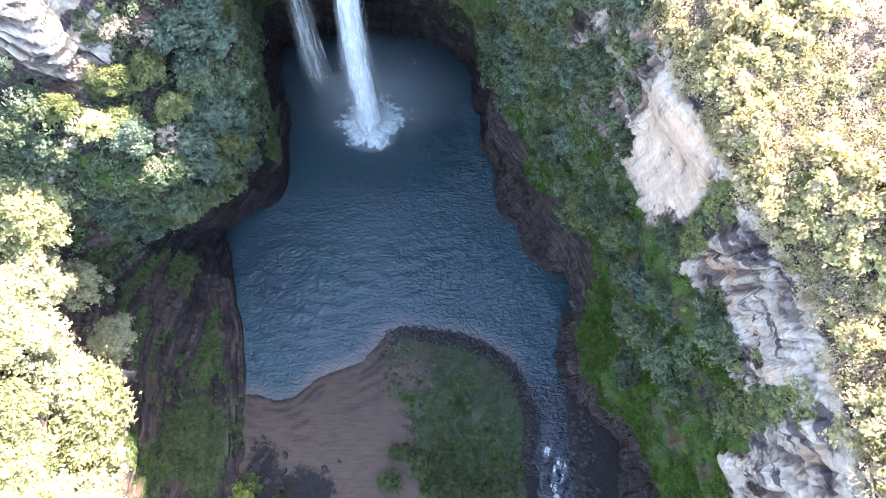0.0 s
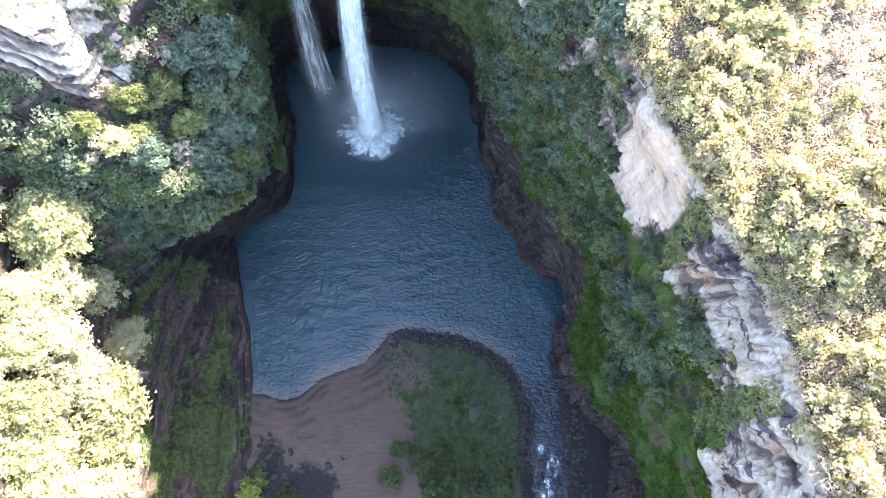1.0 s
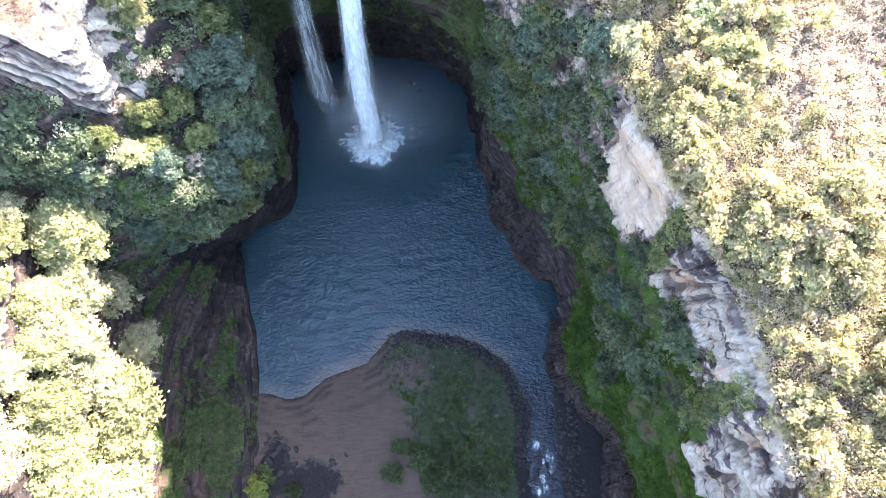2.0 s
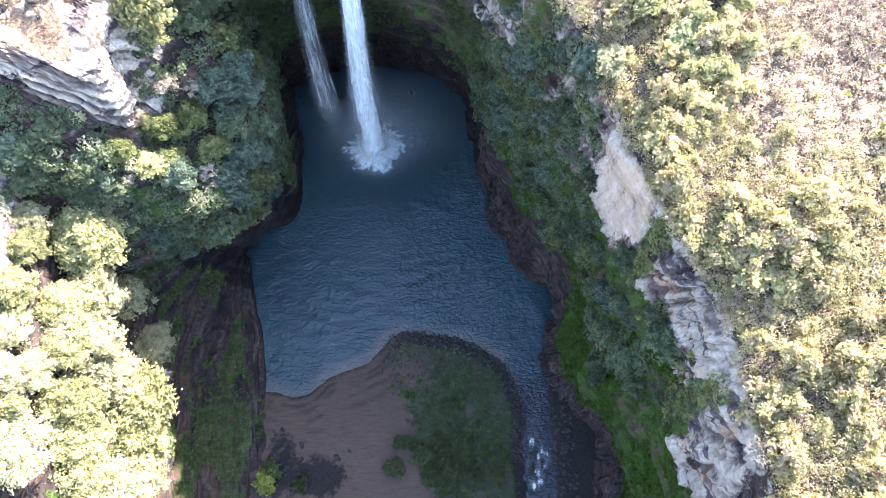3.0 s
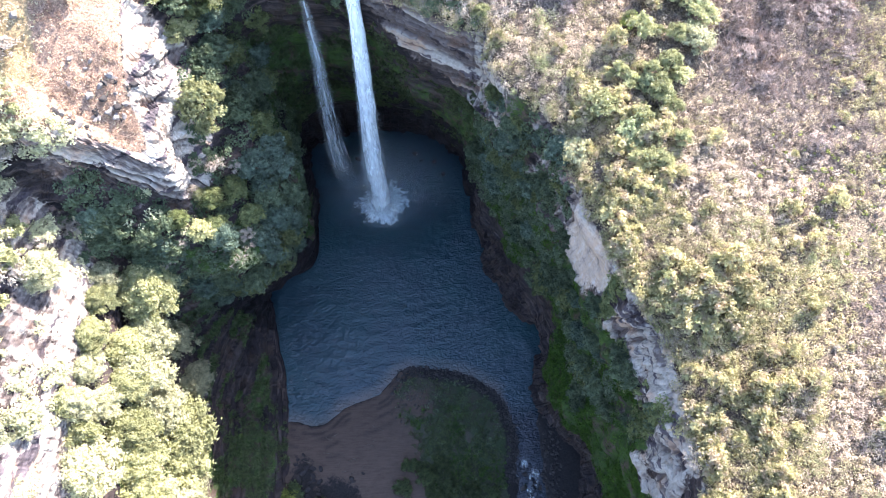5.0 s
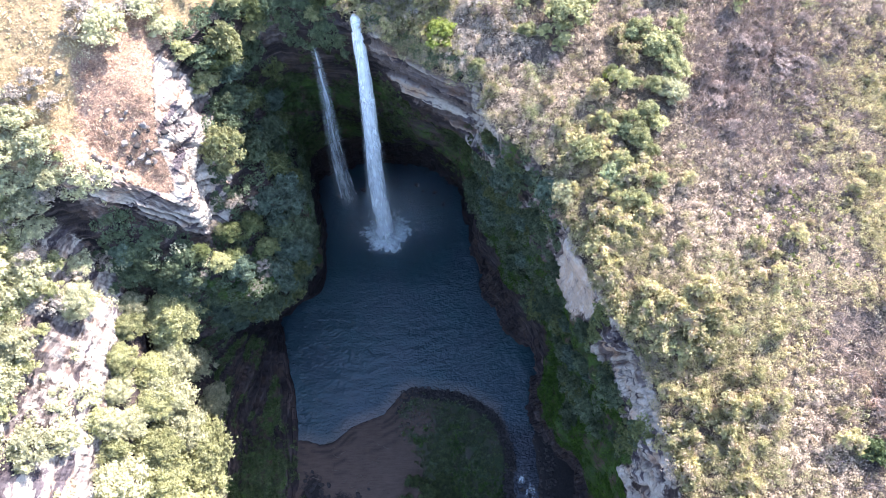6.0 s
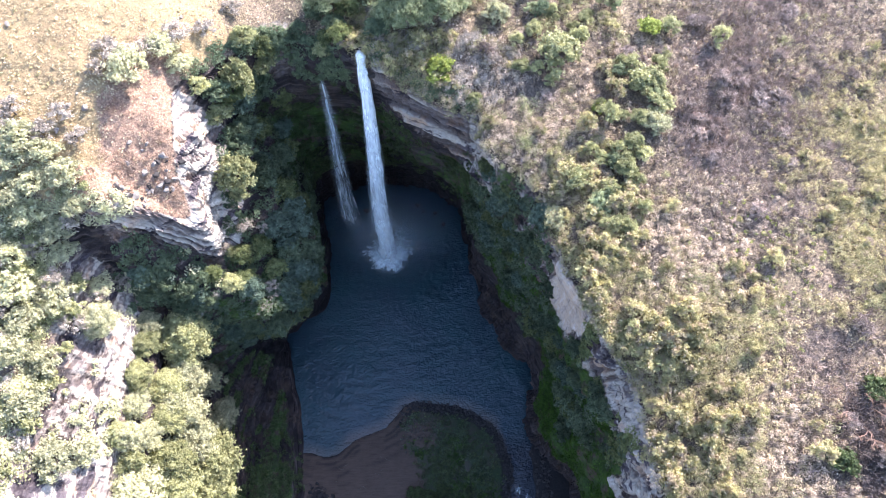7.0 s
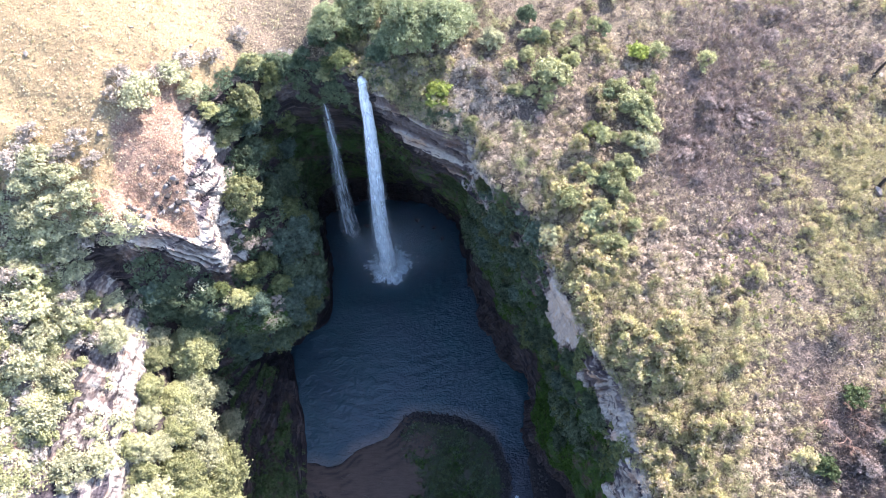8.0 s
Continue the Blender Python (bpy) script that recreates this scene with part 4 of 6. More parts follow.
def joined(pieces):
    verts, faces, n = [], [], 0
    for v, f in pieces:
        verts.append(v)
        faces.append(f + n)
        n += len(v)
    return np.concatenate(verts), np.concatenate(faces)


def limb(a, b, r0, r1, r, bend=0.12, rows=5, sides=6):
    a, b = np.array(a, float), np.array(b, float)
    t = np.linspace(0, 1, rows)[:, None]
    side = r.normal(0, bend, 3) * np.linalg.norm(b - a)
    pts = a + (b - a) * t + side * np.sin(t * math.pi)
    return tube(pts, np.linspace(r0, r1, rows), sides)


def make_tree(name, leaf, seed, radius, height, leaves, size, lobes=18, flatten=0.75, bare=0.0, trunk_mat=None):
    """A plant with a forked trunk and a crown of leafy clumps with gaps between them; its foot is at the origin."""
    r = np.random.default_rng(seed)
    root = empty(name, Matrix())
    wood = [limb((0, 0, -0.8), (r.normal(0, 0.1) * radius, r.normal(0, 0.1) * radius, height * 0.45), 0.055 * radius + 0.05, 0.04 * radius + 0.02, r)]
    fork = wood[0][0][-6:].mean(0)
    cl, ou = [], []
    share = r.uniform(0.5, 1.5, lobes)
    share /= share.sum()
    for k in range(lobes):
        ang = k * 2.399 + r.uniform(-0.4, 0.4)
        rad = radius * math.sqrt((k + 0.6) / lobes) * r.uniform(0.72, 1.02)
        up = height * (1.0 - 0.5 * (rad / radius) ** 1.6) * r.uniform(0.72, 1.12)
        c = np.array((math.cos(ang) * rad * 0.86, math.sin(ang) * rad * 0.86, up - radius * 0.12))
        wood.append(limb(fork, c, 0.022 * radius + 0.02, 0.012, r, 0.1, 3, 4))
        lr = radius * r.uniform(0.13, 0.30) * (20 / max(lobes, 20)) ** 0.25 * 1.15
        n = int(leaves * share[k])
        d = ball_points(n, r)
        d[:, 2] = np.where(d[:, 2] < -0.25, -d[:, 2], d[:, 2])
        shell = lr * (r.uniform(0.2, 1.1, n) ** 0.6 + 0.6 * (r.random(n) < 0.2) * r.random(n)) * (1 + 0.65 * vnoise(d * 3.1 + k, seed))
        cl.append(c + d * shell[:, None] * (1, 1, flatten))
        ou.append(d * (1, 1, 1.2))
        e = ball_points(1, r)[0]
        wood.append(limb(c * 0.9 + fork * 0.1, c + e * lr * 0.9, 0.02, 0.008, r, 0.15, 2, 3))
    v, f = joined(wood)
    part("trunk", mesh_of("trunk", v, f, trunk_mat or BARK, True), root)
    if leaves:
        v, f = leaf_cloud(np.concatenate(cl), np.concatenate(ou), size, r)
        part("crown", mesh_of("crown", v, f, leaf), root)
    return root


def make_bare_tree(name, seed, spread, height, levels=4, mat=None, thick=0.13):
    """A leafless tree: limbs that fork again and again into fine twigs."""
    r = np.random.default_rng(seed)
    root = empty(name, Matrix())
    trunk, twigs = [], []

    def grow(a, d, length, rad, level):
        b = a + d * length
        (trunk if level >= levels - 1 else twigs).append(limb(a, b, max(rad, 0.022), max(rad * 0.62, 0.016), r, 0.09, 3, 5 if level > 1 else 3))
        if level == 0:
            return
        for _ in range(3 if level > 1 else 5):
            e = d + r.normal(0, 0.62, 3) * (1, 1, 0.6) + (0, 0, 0.1)
            grow(b, e / np.linalg.norm(e), length * r.uniform(0.55, 0.82), rad * 0.56, level - 1)

    for k in range(3):
        d = np.array((math.cos(k * 2.1 + seed) * spread, math.sin(k * 2.1 + seed) * spread, 1.0))
        grow(np.array((0, 0, -0.3)), d / np.linalg.norm(d), height * 0.36, thick, levels - 1)
    for nm, pieces in (("trunk", trunk), ("brushwood", twigs)):
        v, f = joined(pieces)
        ob = part(nm, mesh_of(nm, v, f, mat or TWIG, True), root)
        if nm == "brushwood":
            tagged(ob, kind="stuff")
    return root


PLANTS = {}


def plant(kind, x, y, z, size, label, category, group=""):
    """Sets a plant of that kind on the ground nearest to the place, turned and scaled by its own chance."""
    forms, radius = KINDS[kind]
    hit = GROUND_TREE.find_nearest((x, y, z))[0]
    r = random.Random(int(x * 97 + y * 131 + z * 7))
    k = (kind, r.randrange(len(forms)))
    s = size / radius
    m = Matrix.Translation((hit.x, hit.y, hit.z - 0.1)) @ pose(0, 0, 0, r.uniform(-6, 6), r.uniform(-6, 6), r.uniform(0, 360)) @ Matrix.Diagonal((s * r.uniform(0.82, 1.22), s * r.uniform(0.82, 1.22), s * r.uniform(0.85, 1.2), 1))
    if k not in PLANTS:
        PLANTS[k] = forms[k[1]]()
        PLANTS[k].matrix_basis = m
        PLANTS[k]["label"], PLANTS[k]["category"] = label, category
        ob = PLANTS[k]
    else:
        ob = copy_thing(PLANTS[k], m)
        ob.matrix_basis = m
    return tagged(ob, label, category, group)


def forms(name, leaf, seeds, radius, height, leaves, size, **more):
    return [lambda s=s: make_tree(name, leaf, s, radius, height, leaves, size, **more) for s in seeds], radius


KINDS = {
    "broad": forms("tree", LEAF_OLIVE, (1, 2, 3), 4.0, 6.0, 20000, 0.145, lobes=130),
    "broad_grey": forms("tree", LEAF_GREY, (51, 52), 4.0, 6.0, 19000, 0.145, lobes=120),
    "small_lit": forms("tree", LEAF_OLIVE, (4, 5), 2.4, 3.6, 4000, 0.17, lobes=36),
    "dark": forms("tree", LEAF_DARK, (6, 7, 8), 2.8, 3.8, 4200, 0.20, lobes=40),
    "dark_olive": forms("tree", LEAF_DARK_OLIVE, (61, 62), 2.8, 3.8, 4200, 0.19, lobes=40),
    "dark_blue": forms("tree", LEAF_DARK_BLUE, (63,), 2.8, 3.8, 4200, 0.20, lobes=40),
    "grey": forms("shrub", LEAF_GREY, (9, 10), 2.6, 2.6, 3600, 0.16, lobes=24),
    "grey_tree": forms("tree", LEAF_BANK, (21, 22), 4.0, 4.8, 17000, 0.12, lobes=90),
    "heath_bush": forms("bush", LEAF_HEATH, (25, 26, 27), 1.4, 1.9, 1200, 0.13, lobes=14),
    "bare_shrub": forms("shrub", LEAF_BARE, (31, 32), 2.2, 2.2, 1700, 0.13, lobes=20),
    "grey_shrub": forms("bush", LEAF_BANK, (41, 42), 1.8, 2.7, 1900, 0.15, lobes=20),
    "brush_shrub": forms("shrub", LEAF_TWIG, (43, 44), 1.8, 1.9, 1500, 0.10, lobes=24),
    "bush": forms("bush", LEAF_OLIVE, (12, 13, 14), 1.8, 2.7, 1700, 0.16, lobes=17),
    "bright": forms("bush", LEAF_BRIGHT, (15,), 2.2, 2.6, 1900, 0.22, lobes=16),
    "scrub": forms("bush", LEAF_LEDGE, (17, 18), 1.8, 1.7, 1300, 0.21, lobes=15),
}
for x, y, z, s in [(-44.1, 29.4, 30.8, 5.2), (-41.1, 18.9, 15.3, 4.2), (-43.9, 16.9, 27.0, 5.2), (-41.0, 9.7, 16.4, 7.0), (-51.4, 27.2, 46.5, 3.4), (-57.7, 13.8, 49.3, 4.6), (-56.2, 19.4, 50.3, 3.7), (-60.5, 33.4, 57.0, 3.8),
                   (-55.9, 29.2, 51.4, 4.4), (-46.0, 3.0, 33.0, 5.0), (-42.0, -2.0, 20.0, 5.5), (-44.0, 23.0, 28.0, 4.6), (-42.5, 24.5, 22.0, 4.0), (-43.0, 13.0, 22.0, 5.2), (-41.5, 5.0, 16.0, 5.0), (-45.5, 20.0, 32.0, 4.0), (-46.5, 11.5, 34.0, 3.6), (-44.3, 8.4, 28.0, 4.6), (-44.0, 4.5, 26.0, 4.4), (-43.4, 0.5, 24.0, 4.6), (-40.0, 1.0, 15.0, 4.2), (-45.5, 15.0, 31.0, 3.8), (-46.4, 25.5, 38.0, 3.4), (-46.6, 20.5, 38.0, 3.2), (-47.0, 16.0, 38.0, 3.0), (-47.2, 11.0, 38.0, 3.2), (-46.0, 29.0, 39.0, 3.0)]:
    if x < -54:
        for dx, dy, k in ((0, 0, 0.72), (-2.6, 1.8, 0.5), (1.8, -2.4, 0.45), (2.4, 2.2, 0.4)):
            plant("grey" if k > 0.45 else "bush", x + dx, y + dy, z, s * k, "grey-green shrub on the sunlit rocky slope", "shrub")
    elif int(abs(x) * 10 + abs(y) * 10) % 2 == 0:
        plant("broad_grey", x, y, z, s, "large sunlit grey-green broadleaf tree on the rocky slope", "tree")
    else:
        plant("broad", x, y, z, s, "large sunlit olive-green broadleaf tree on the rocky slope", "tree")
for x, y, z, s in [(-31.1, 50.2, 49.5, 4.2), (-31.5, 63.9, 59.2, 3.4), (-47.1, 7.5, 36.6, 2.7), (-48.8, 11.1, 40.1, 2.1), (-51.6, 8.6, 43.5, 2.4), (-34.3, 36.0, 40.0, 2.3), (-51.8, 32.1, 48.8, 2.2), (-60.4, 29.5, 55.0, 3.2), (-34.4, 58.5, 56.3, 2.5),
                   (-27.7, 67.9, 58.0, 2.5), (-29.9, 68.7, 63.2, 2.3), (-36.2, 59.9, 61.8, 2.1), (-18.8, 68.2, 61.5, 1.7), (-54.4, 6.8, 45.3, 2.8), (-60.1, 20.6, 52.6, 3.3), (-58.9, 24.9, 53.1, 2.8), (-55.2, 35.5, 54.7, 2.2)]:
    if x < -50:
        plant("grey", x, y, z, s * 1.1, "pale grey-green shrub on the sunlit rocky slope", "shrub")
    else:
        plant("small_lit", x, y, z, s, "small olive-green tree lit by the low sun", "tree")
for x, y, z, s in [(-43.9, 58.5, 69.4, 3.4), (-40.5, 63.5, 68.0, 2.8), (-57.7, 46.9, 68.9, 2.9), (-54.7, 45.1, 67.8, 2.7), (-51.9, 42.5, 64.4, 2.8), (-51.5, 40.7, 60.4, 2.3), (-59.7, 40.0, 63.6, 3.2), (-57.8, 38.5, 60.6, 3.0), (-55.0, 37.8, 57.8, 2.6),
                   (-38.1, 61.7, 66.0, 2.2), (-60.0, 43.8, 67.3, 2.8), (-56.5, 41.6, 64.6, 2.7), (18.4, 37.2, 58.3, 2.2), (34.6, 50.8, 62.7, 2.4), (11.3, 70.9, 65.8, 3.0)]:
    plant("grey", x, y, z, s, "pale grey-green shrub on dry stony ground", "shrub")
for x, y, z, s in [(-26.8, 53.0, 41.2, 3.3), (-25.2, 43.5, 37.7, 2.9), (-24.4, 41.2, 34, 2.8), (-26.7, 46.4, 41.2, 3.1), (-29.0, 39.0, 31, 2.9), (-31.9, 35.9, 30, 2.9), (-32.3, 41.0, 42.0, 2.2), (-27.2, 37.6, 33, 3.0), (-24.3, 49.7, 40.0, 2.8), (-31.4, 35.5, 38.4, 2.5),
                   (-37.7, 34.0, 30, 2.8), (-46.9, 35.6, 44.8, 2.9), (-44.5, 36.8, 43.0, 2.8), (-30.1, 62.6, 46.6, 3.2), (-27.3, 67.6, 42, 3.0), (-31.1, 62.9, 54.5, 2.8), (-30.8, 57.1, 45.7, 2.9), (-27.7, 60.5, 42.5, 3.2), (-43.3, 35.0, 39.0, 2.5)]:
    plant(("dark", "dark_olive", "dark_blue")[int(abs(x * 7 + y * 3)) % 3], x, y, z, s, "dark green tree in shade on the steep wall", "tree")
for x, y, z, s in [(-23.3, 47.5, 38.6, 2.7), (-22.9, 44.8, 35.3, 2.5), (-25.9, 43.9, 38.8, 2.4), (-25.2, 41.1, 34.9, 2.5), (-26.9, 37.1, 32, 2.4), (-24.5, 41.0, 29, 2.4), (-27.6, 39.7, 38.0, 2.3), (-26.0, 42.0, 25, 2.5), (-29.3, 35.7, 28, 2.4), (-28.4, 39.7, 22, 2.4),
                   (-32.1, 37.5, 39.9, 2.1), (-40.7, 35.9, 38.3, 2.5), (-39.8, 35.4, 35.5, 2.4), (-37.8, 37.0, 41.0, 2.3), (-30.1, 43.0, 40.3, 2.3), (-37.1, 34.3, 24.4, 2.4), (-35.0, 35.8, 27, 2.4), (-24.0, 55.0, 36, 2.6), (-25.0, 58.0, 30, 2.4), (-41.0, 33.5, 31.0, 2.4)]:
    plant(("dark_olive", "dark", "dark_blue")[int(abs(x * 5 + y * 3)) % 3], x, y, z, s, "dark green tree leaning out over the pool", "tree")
for x, y, z, s in [(-10.2, 78.3, 62.2, 4.2), (-2.2, 72.7, 65.0, 4.2), (2.3, 72.7, 65.6, 4.2), (4.4, 74.6, 66.0, 3.4), (17.9, 76.2, 66.2, 2.2), (18.6, 71.9, 65.9, 1.7), (-14.5, 70.8, 63.5, 2.3), (-5.9, 71.8, 64.3, 2.7), (-18.6, 74.5, 63.5, 2.5), (-15.5, 74.5, 64.2, 2.9)]:
    plant("grey_tree" if s > 2.6 else "dark", x, y, z, s * (1.5 if s > 2.6 else 1.0), "grey-green tree on the bank above the falls", "tree")
for x, y, z, s in [(20.6, 62.4, 64.9, 3.4), (31.8, 61.5, 63.7, 2.0), (33.9, 59.0, 63.4, 2.3), (27.4, 52.2, 62.5, 2.2), (30.9, 47.2, 62.0, 1.9), (24.4, 46.6, 61.6, 1.5), (26.6, 40.5, 60.7, 1.7), (21.5, 42.0, 60.3, 2.3), (27.1, 35.0, 59.9, 1.8),
                   (25.5, 45.3, 61.4, 1.5), (30.9, 37.2, 60.6, 1.7), (7.3, 56.7, 62.1, 1.4), (14.3, 65.9, 65.4, 1.4), (35.5, 57.5, 63.3, 2.0), (35.8, 54.1, 63.0, 2.2), (29.2, 44.7, 61.5, 1.5), (30.6, 41.7, 61.1, 1.5), (39.8, 68.9, 64.4, 2.0),
                   (47.4, 66.1, 64.3, 2.0), (27.6, 17.6, 55.2, 1.3), (27.2, 20.5, 56.4, 1.4), (31.0, 15.4, 55.3, 1.6)]:
    plant("bush", x, y, z, s, "rounded olive-green bush among dry heath", "bush")
for x, y, z, s in [(1.9, 61.5, 63.0, 2.4), (36.6, 68.8, 64.2, 2.2), (26.6, 53.8, 62.9, 1.5), (-10.6, -0.4, 1.0, 2.4)]:
    plant("bright", x, y, z, s, "bright yellow-green leafy bush", "bush")
for x, y, z, s in [(24.8, 12.9, 29.0, 3.0), (23.2, 20.8, 24.1, 2.5), (24.1, 16.9, 27.7, 2.6), (15.8, 41.3, 25.4, 2.6), (12.7, 48.3, 33.0, 2.6), (15.2, 43.9, 30.8, 2.3), (17.0, 39.6, 28.4, 2.5), (20.0, 34.0, 28.3, 2.4), (21.9, 27.6, 26.8, 2.1), (26.9, 12.0, 33.8, 1.8), (11.1, 48.7, 26.2, 2.2),
                   (22.6, 25.5, 26.6, 2.2), (20.8, 31.3, 29.0, 2.1), (25.9, 9.9, 30.3, 2.3), (22.3, 26.3, 34.1, 2.0), (15.4, 43.7, 38.2, 2.2), (12.5, 48.0, 40.4, 2.1), (16.3, 41.6, 42.4, 2.1), (10.9, 51.4, 35.0, 2.1), (24.3, 19.5, 35.6, 1.7), (28.1, 7.9, 35.0, 1.5)]:
    plant("dark", x, y, z, s, "dark green shrubby tree clinging below the cliff", "tree")
for x, y, z, s in [(-1.7, 3.3, 1.2, 2.2), (-6.1, 1.8, 1.2, 2.0), (2.7, 1.7, 1.2, 2.1), (6.7, 0.9, 1.1, 1.9), (-3.8, 5.6, 1.1, 1.4), (10.7, 0.1, 0.7, 1.6), (-26.3, 1.4, 0.3, 2.0), (-21.5, -0.6, 0.1, 1.6), (1.1, 5.6, 1.1, 1.4), (6.0, 5.5, 1.1, 1.1), (-5.4, 5.7, 1.1, 1.3), (-0.5, 0.3, 1.2, 1.9)]:
    r = random.Random(int(x * 31))
    ob = plant("scrub", x, y, z, s, "low dark green shrub on the gravel bar", "bush")
    zb = float(bar_height(np.array([x]), np.array([y]))[0][0])
    ob.matrix_basis = Matrix.Translation((x, y, max(zb, 0) - 0.1)) @ pose(0, 0, 0, 0, 0, r.uniform(0, 360)) @ Matrix.Diagonal((s / 1.8, s / 1.8, s / 1.8, 1))

for x, y, z, s in [(-45.5, 60.5, 70, 2.6), (-42.0, 62.5, 69, 2.4), (-38.6, 66.0, 68, 2.4), (-48.0, 57.5, 71, 2.0), (-52.5, 50.5, 70, 2.0), (-55.0, 48.0, 69, 2.4), (-50.0, 47.5, 68, 2.0), (-53.0, 40.0, 58, 2.4), (-35.5, 68.5, 66, 2.2), (-31.5, 74.0, 66, 2.2),
                   (-58.5, 51.0, 71, 2.4), (-61.0, 47.0, 69, 2.6), (-47.5, 62.0, 71, 1.8), (7.0, 66.0, 65, 2.2), (10.5, 62.5, 64, 2.0), (-1.0, 67.0, 64, 2.0)]:
    plant("bare_shrub", x, y, z, s, "greyish leafless shrub on dry ground", "shrub")
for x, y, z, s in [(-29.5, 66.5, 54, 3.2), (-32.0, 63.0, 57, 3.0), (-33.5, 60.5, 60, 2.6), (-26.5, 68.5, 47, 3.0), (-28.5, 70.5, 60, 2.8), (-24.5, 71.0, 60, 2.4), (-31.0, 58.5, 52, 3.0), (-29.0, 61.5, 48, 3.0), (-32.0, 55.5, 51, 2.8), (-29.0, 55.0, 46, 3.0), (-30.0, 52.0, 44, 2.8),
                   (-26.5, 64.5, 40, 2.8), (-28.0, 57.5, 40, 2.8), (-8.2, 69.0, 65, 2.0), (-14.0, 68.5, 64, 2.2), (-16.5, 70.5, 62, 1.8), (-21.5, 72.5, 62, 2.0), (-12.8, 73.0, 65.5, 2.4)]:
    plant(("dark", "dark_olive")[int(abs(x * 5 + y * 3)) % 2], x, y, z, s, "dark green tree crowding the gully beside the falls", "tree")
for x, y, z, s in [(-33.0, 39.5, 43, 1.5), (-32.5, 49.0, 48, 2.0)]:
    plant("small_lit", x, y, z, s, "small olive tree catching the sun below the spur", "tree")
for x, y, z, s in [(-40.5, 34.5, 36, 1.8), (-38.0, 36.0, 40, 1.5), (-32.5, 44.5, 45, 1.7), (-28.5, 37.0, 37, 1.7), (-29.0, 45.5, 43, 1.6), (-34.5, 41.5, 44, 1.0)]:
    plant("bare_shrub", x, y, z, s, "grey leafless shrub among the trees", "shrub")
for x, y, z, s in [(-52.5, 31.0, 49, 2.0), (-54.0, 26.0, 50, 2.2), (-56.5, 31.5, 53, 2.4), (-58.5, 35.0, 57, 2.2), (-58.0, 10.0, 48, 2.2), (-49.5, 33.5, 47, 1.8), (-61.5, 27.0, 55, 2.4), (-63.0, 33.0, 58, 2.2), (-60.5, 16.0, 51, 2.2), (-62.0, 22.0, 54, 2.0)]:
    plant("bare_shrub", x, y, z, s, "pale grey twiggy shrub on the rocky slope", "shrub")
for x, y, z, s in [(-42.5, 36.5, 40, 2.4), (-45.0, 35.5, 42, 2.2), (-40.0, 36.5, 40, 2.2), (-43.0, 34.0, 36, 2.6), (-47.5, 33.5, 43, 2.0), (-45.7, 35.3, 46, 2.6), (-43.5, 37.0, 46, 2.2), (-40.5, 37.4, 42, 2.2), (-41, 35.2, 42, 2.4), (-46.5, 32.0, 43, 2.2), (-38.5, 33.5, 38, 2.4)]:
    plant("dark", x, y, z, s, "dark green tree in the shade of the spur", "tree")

for x, y, z, s in [(60.5, 4.0, 58, 2.2), (62.0, 8.0, 59, 2.4), (50.6, 2.0, 57, 1.8), (57.0, 10.5, 59, 1.8)]:
    plant("scrub", x, y, z, s, "dark green bush beside a dead tree", "bush")

# leafless trees
for x, y, z, spread, high, thick, mat, label in ((-30.0, 34.6, 36.5, 1.8, 4.0, 0.06, TWIG, "bleached leafless tree among dark shade trees"), (29.2, 2.4, 54.2, 1.5, 4.2, 0.07, TWIG, "white bleached dead tree at the cliff edge"),
                                                 (27.2, 13.2, 54.6, 1.0, 2.2, 0.05, TWIG, "bleached dead branches at the cliff edge"), (54.0, 7.0, 58.4, 1.6, 5.5, 0.12, RUST, "rust-brown dead tree with spreading limbs"),
                                                 (36.1, 3.5, 55.3, 1.8, 2.4, 0.07, RUST, "small rust-brown dead tree in the heath"),
                                                 (-44.5, 52.0, 69.0, 1.0, 2.6, 0.06, RUST, "reddish leafless bush on bare ground")):
    hit = GROUND_TREE.find_nearest((x, y, z))[0]
    ob = make_bare_tree("dead_tree", int(abs(x) * 3) % 17, spread, high, 5 if spread > 0.5 else 3, mat, thick)
    ob.matrix_basis = Matrix.Translation(hit)
    tagged(ob, label, "tree")


CHARRED = bark("charred_wood", (0.018, 0.015, 0.014), (0.07, 0.058, 0.05))
for x, y, z, high, crown in ((75.4, 62.8, 64.0, 3.8, 0), (69.6, 42.2, 62.0, 5.0, 26)):
    r_ = np.random.default_rng(int(x))
    ob = empty("dead_tree", Matrix.Translation(GROUND_TREE.find_nearest((x, y, z))[0]))
    pieces = [limb((0, 0, -0.3), (0.25, 0.1, high), 0.30, 0.15, r_, 0.03, 7, 8)]
    for k in range(4):
        up = high * (0.5 + 0.12 * k)
        pieces.append(limb((0.1, 0.05, up), (0.1 + 0.7 * math.cos(k * 2.1), 0.7 * math.sin(k * 2.1), up + 0.35), 0.09, 0.03, r_, 0.1, 4, 5))
    part("trunk", mesh_of("trunk", *joined(pieces), CHARRED, True), ob)
    if crown:
        pieces = [limb((0.2, 0.1, high), np.array((0.2, 0.1, high)) + ball_points(1, r_)[0] * (1.5, 1.5, 1.0), 0.05, 0.015, r_, 0.15, 4, 4) for k in range(crown)]
        tagged(part("brushwood", mesh_of("brushwood", *joined(pieces), CHARRED, True), ob), kind="stuff")
    tagged(ob, "charred upright trunk beside a pale stone on dry ground", "tree")


